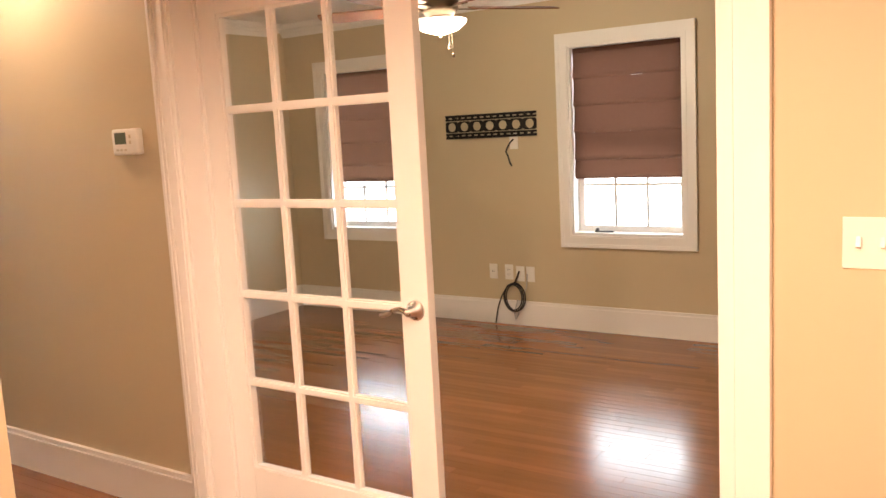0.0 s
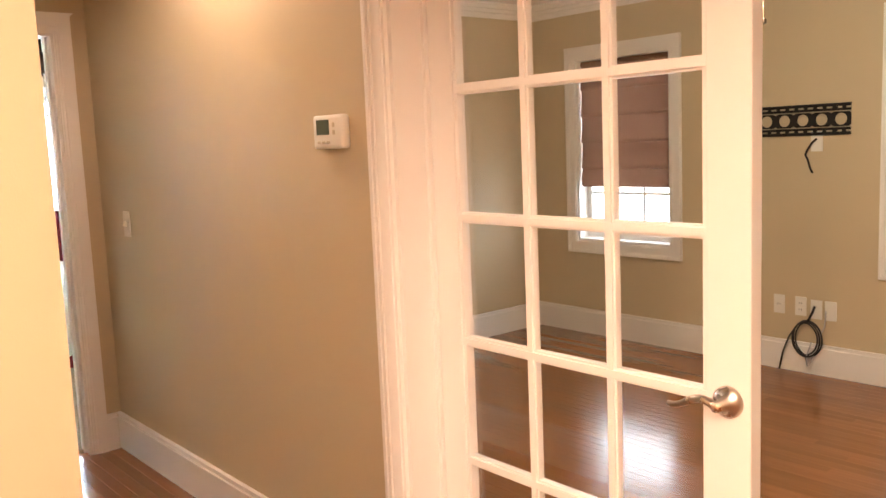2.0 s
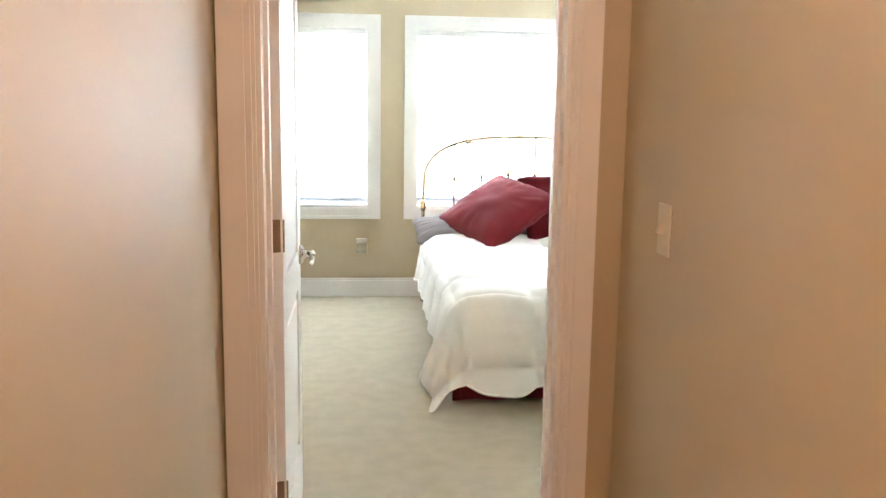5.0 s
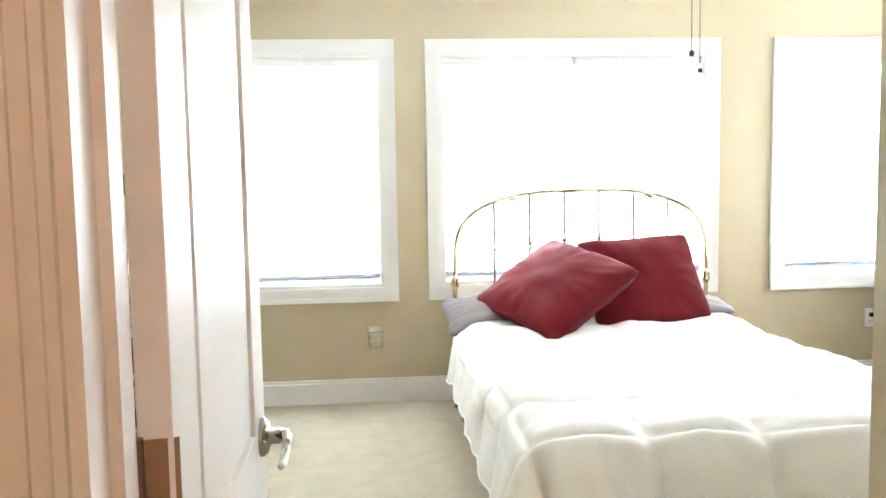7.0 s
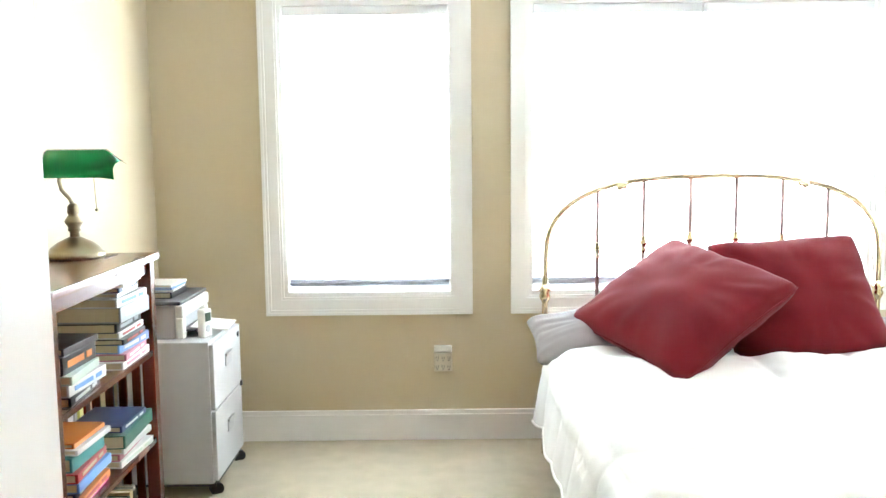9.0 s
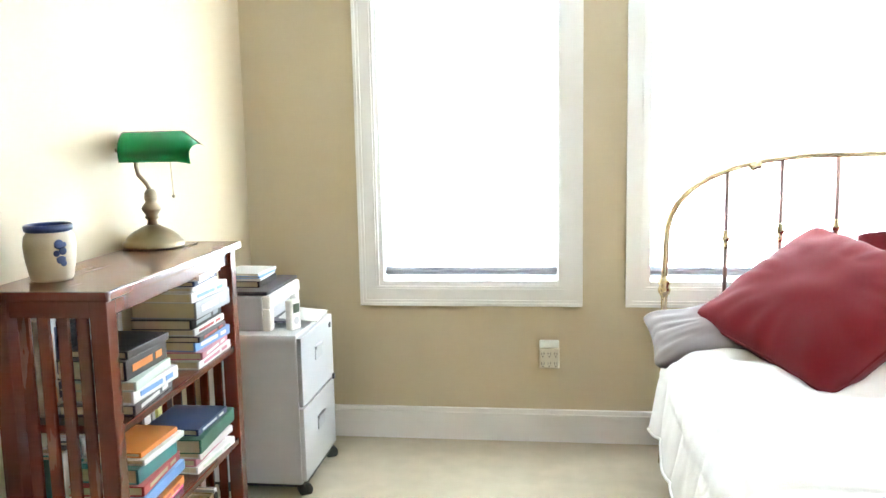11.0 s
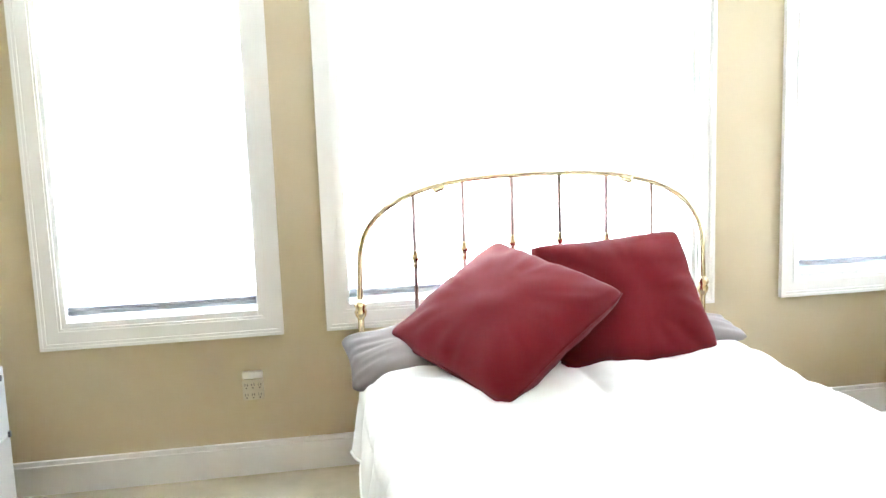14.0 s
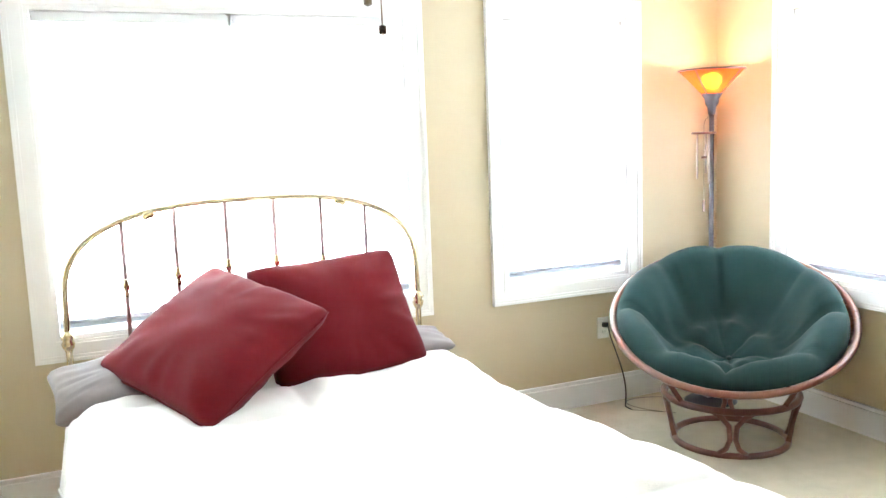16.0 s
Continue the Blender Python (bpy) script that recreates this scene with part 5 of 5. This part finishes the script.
def ceiling_fan(m, turn, label, z_blade, blades, lit, rod=True):
    ob = thing("ceiling_fan", m, label, "ceiling fan")
    part("canopy", lathe([(0, -0.06), (0.03, -0.06), (0.065, -0.02), (0.07, 0.0), (0, 0.0)], 24), M_BRONZE, ob, "", True)
    if rod:
        part("rod", lathe([(0, z_blade), (0.012, z_blade), (0.012, -0.05), (0, -0.05)], 12), M_BRONZE, ob, "", True)
    part("motor", lathe([(0, z_blade - 0.06), (0.07, z_blade - 0.06), (0.095, z_blade - 0.03), (0.1, z_blade + 0.03), (0.07, z_blade + 0.06), (0.02, z_blade + 0.075), (0, z_blade + 0.075)], 28), M_BRONZE, ob, "", True)
    for k in range(blades):
        a = turn + 360 / blades * k
        bm = bmesh.new()
        outline = [(0.17, -0.05), (0.3, -0.062), (0.55, -0.07), (0.635, -0.06), (0.65, 0.0), (0.635, 0.06), (0.55, 0.07), (0.3, 0.062), (0.17, 0.05)]
        vs = [bm.verts.new((x, y, -0.003)) for x, y in outline]
        f = bm.faces.new(vs)
        ex = bmesh.ops.extrude_face_region(bm, geom=[f])
        for v in ex["geom"]:
            if isinstance(v, bmesh.types.BMVert):
                v.co.z += 0.007
        b = part("blade", moved(bm, pose(0, 0, z_blade - 0.02, 0, 0, a) @ pose(0, 0, 0, 12)), M_BLADE, ob)
        part("blade_iron", moved(boxes((0.085, 0.2, -0.018, 0.018, -0.008, -0.003)), pose(0, 0, z_blade - 0.02, 0, 0, a) @ pose(0, 0, 0, 12)), M_BRONZE, b)
    zb = z_blade - 0.045
    part("light_fitter", lathe([(0, zb - 0.035), (0.05, zb - 0.035), (0.06, zb - 0.01), (0.045, zb + 0.005), (0, zb + 0.005)], 24), M_BRONZE, ob, "", True)
    if lit:
        part("bowl", lathe([(0, zb - 0.105), (0.03, zb - 0.102), (0.09, zb - 0.085), (0.128, zb - 0.055), (0.135, zb - 0.035), (0.13, zb - 0.033), (0, zb - 0.036)], 32),
                glowing("lit_frosted_glass", (1.0, 0.9, 0.75), 3), ob, "lit frosted glass bowl", True).visible_shadow = False
    part("finial", moved(lathe([(0, -0.012), (0.008, -0.01), (0.006, 0), (0, 0.002)], 10), pose(0, 0, zb - (0.106 if lit else 0.036))), M_BRASS, ob)
    for x, ln in (((-0.008, 0.14), (0.022, 0.18)) if lit else ((-0.008, 0.30), (0.022, 0.36))):
        part("pull_chain", join_bm(tube([(x, -0.05, zb - 0.02), (x, -0.055, zb - 0.02 - ln)], 0.0016, 6), moved(lathe([(0, -0.014), (0.009, -0.01), (0.009, 0.006), (0, 0.01)], 12), pose(x, -0.055, zb - 0.02 - ln - 0.008))), M_BRONZE, ob)
    return ob


fan1 = ceiling_fan(pose(0.82, 3.05, CEIL), 8, "dark bronze ceiling fan with pull chains", -0.30, 5, False)
fan2 = ceiling_fan(pose(1.92, -1.81, CEIL), -37, "wooden-bladed ceiling fan with lit glass bowl", -0.335, 5, True)

# ---- office: things on the window wall ----
WALLM = pose(X_OFF, 0, 0, 0, 0, -90)     # local x runs towards -y, the room towards -y local


def on_wall(y, z):
    return WALLM @ pose(-y, 0, z)


mount = thing("wall_mount_rail", on_wall(-0.972, 1.498), "black steel wall-mount rail with round holes", "wall mount")
M_BLACKSTEEL = material("black_steel", (0.015, 0.014, 0.014), 0.5, 0.4, vary=0.1)
L, Hh = 0.777, 0.178
bm = bmesh.new()
for z in (-Hh / 2, Hh / 2):
    s = 1 if z > 0 else -1
    box(bm, -L / 2, L / 2, -0.012, -0.008, z - s * 0.018, z)
    box(bm, -L / 2, L / 2, -0.016, -0.006, z - s * 0.004, z)
    box(bm, -L / 2, L / 2, -0.012, -0.008, z - s * 0.042, z - s * 0.028)
    for k in range(14):
        x = -L / 2 + L * (k + 0.1) / 14
        box(bm, x, x + 0.022, -0.012, -0.008, z - s * 0.029, z - s * 0.017)
part("rail", bm, M_BLACKSTEEL, mount)
for k in range(7):
    x = -L / 2 + L * (k + 0.5) / 7
    hb = bmesh.new()
    n = 24
    for i in range(n):
        a0, a1 = 2 * math.pi * i / n, 2 * math.pi * (i + 1) / n

        def edge(a):
            c, s = math.cos(a), math.sin(a)
            q = min(L / 14 / max(abs(c), 1e-6), 0.041 / max(abs(s), 1e-6))
            return c * q, s * q
        for y0, flip in ((-0.012, False), (-0.008, True)):
            e0, e1 = edge(a0), edge(a1)
            quad = [hb.verts.new((x + 0.034 * math.cos(a0), y0, 0.034 * math.sin(a0))), hb.verts.new((x + 0.034 * math.cos(a1), y0, 0.034 * math.sin(a1))),
                    hb.verts.new((x + e1[0], y0, e1[1])), hb.verts.new((x + e0[0], y0, e0[1]))]
            hb.faces.new(quad[::-1] if flip else quad)
    part("hole_plate", hb, M_BLACKSTEEL, mount)
for x in (-0.3, 0.3):
    part("spacer", boxes((x - 0.01, x + 0.01, -0.008, 0, -0.07, -0.05), (x - 0.01, x + 0.01, -0.008, 0, 0.05, 0.07)), M_BLACKSTEEL, mount)
wall_plate("cable_plate", on_wall(-1.165, 1.375), 0.07, 0.115, "white cable plate under the mount rail", "wall plate", M_PLASTIC, ())
strap = thing("hanging_cable", on_wall(-1.165, 1.37), "short black cable hanging from wall plate", "cable")
part("cable", tube([(0, -0.006, 0.02), (-0.02, -0.02, 0.0), (-0.05, -0.02, -0.045), (-0.06, -0.02, -0.07), (-0.045, -0.02, -0.1), (-0.03, -0.02, -0.15), (-0.015, -0.02, -0.175)], 0.006, 8), M_BLACK, strap, "", True)
for y, sl in ((-0.945, ((0, 0),)), (-1.08, ((0, -0.02), (0, 0.02)))):
    wall_plate("wall_outlet", on_wall(y, 0.40), 0.07, 0.115, "white wall outlet above the office baseboard", "power outlet", M_PLASTIC, sl)
for y in (-1.175, -1.26):
    wall_plate("cable_plate", on_wall(y, 0.39), 0.07, 0.115, "white cable plate above the office baseboard", "wall plate", M_PLASTIC, ())
coil = thing("coiled_cable", on_wall(-1.137, 0.0), "coiled black cable hanging from a wall plate", "cable")
for k in range(4):
    c, r = (0.012 * math.sin(k * 2.1), 0.095 + 0.006 * math.cos(k * 1.7))
    pts = [(c + r * math.cos(2 * math.pi * i / 36) * 0.86, -0.032 - 0.007 * k, 0.215 + r * math.sin(2 * math.pi * i / 36) * 1.08) for i in range(36)]
    part("loop", tube(pts, 0.0045, 8, True), M_BLACK, coil, "", True)
part("tail", tube([(0.03, -0.008, 0.41), (0.02, -0.02, 0.37), (0.0, -0.035, 0.32)], 0.007, 8), M_BLACK, coil, "", True)
part("tail", tube([(-0.04, -0.06, 0.31), (-0.1, -0.06, 0.22), (-0.14, -0.055, 0.12), (-0.165, -0.05, 0.0075)], 0.0055, 8), M_BLACK, coil, "", True)
part("grey_loop", tube([(0.1, -0.012, 0.39), (0.1, -0.03, 0.3), (0.06, -0.04, 0.2), (0.03, -0.05, 0.08), (0.01, -0.05, 0.05), (0.0, -0.05, 0.1), (0.03, -0.045, 0.2)], 0.004, 8), M_SILVER, coil, "", True)
# small things on the office window sill
latch = thing("sash_latch", on_wall(-1.79, OFF_Z0 + 0.0225), "dark metal window crank lying on sill", "window crank")
part("arm", rounded(-0.02, 0.12, 0.02, 0.04, 0.0, 0.012, 0.003, 1), M_DARKGREY, latch)
part("knob", moved(lathe([(0, 0), (0.012, 0), (0.012, 0.018), (0, 0.02)], 12), pose(0.0, 0.03, 0.012)), M_DARKGREY, latch)

# recessed ceiling light in hall, and the made-up fill lights over the landing
for lx, ly in HALL_AND_FILL_LIGHTS.keys():
    dl = thing("hall_or_fill_downlight", pose(lx, ly, CEIL), "lit white recessed ceiling lamp, unseen; landing ones added as fill", "ceiling light", "hall downlights")
    part("trim_ring", lathe([(0.062, 0.0), (0.085, 0.0), (0.083, -0.008), (0.064, -0.006)], 28), M_WHITE, dl, "", True)
    part("lens", lathe([(0, -0.001), (0.06, -0.001), (0.06, -0.003), (0, -0.003)], 24), glowing("lit_lens", (1.0, 0.8, 0.55), 6), dl)

# ---- oak strip floor ----
STRIP = 0.057
rb = random.Random(11)
shared = {}


def board_mesh(ln):
    key = round(ln, 1)
    if key not in shared:
        bm = bevel(boxes((-STRIP / 2 + 0.0004, STRIP / 2 - 0.0004, -key / 2 + 0.0004, key / 2 - 0.0004, -0.012, 0.0)), 0.0009, 1)
        shared[key] = mesh_of("floor_board", bm, M_OAK)
    return shared[key], key


rest = bmesh.new()
floor_wood = thing("floor_wood", pose(0, 0, 0), "glossy warm oak strip floor", "floor", kind="structure")
verts, faces = [], []
count = 0
x = -4.2 + STRIP / 2
while x < X_OFF:
    end = Y_BED0 - 0.07 if x < X_HALL + 0.06 else Y_ON
    start = -6.5 if x < X_HALL + 0.06 else Y_OS
    if x < X_LEFT - 0.06:
        end = Y_CORNER + 0.06
    y = start
    while y < end - 0.02:
        ln = min(rb.choice((0.6, 0.8, 1.0, 1.2, 1.5)), round(end - y, 4))
        c = y + ln / 2
        near = ((0.3 < x < 2.75 and -3.9 < c < 0.2) or (X_LEFT < x < X_HALL and c > -1.9)) and count < 300 and ln in (0.6, 0.8, 1.0, 1.2, 1.5)
        if near:
            me, ln = board_mesh(ln)
            b = new("floor_board", me)
            b.parent = floor_wood
            b.location = (x, c, 0)
            count += 1
        else:
            g, h, k = STRIP / 2 - 0.0004, ln / 2 - 0.0004, len(verts)
            for z in (-0.012, -0.0008):
                verts += [(x - g, c - h, z), (x + g, c - h, z), (x + g, c + h, z), (x - g, c + h, z)]
            e = 0.0008
            verts += [(x - g + e, c - h + e, 0), (x + g - e, c - h + e, 0), (x + g - e, c + h - e, 0), (x - g + e, c + h - e, 0)]
            for o in (0, 4):
                for i in range(4):
                    j = (i + 1) % 4
                    faces.append((k + o + i, k + o + j, k + o + 4 + j, k + o + 4 + i))
            faces.append((k + 8, k + 9, k + 10, k + 11))
        y += ln
    x += STRIP
me = bpy.data.meshes.new("floor_boards_far")
me.from_pydata(verts, [], faces)
me.materials.append(M_OAK_FAR)
far = new("floor_boards_far", me)
far.parent = floor_wood
tagged(far, kind="stuff")
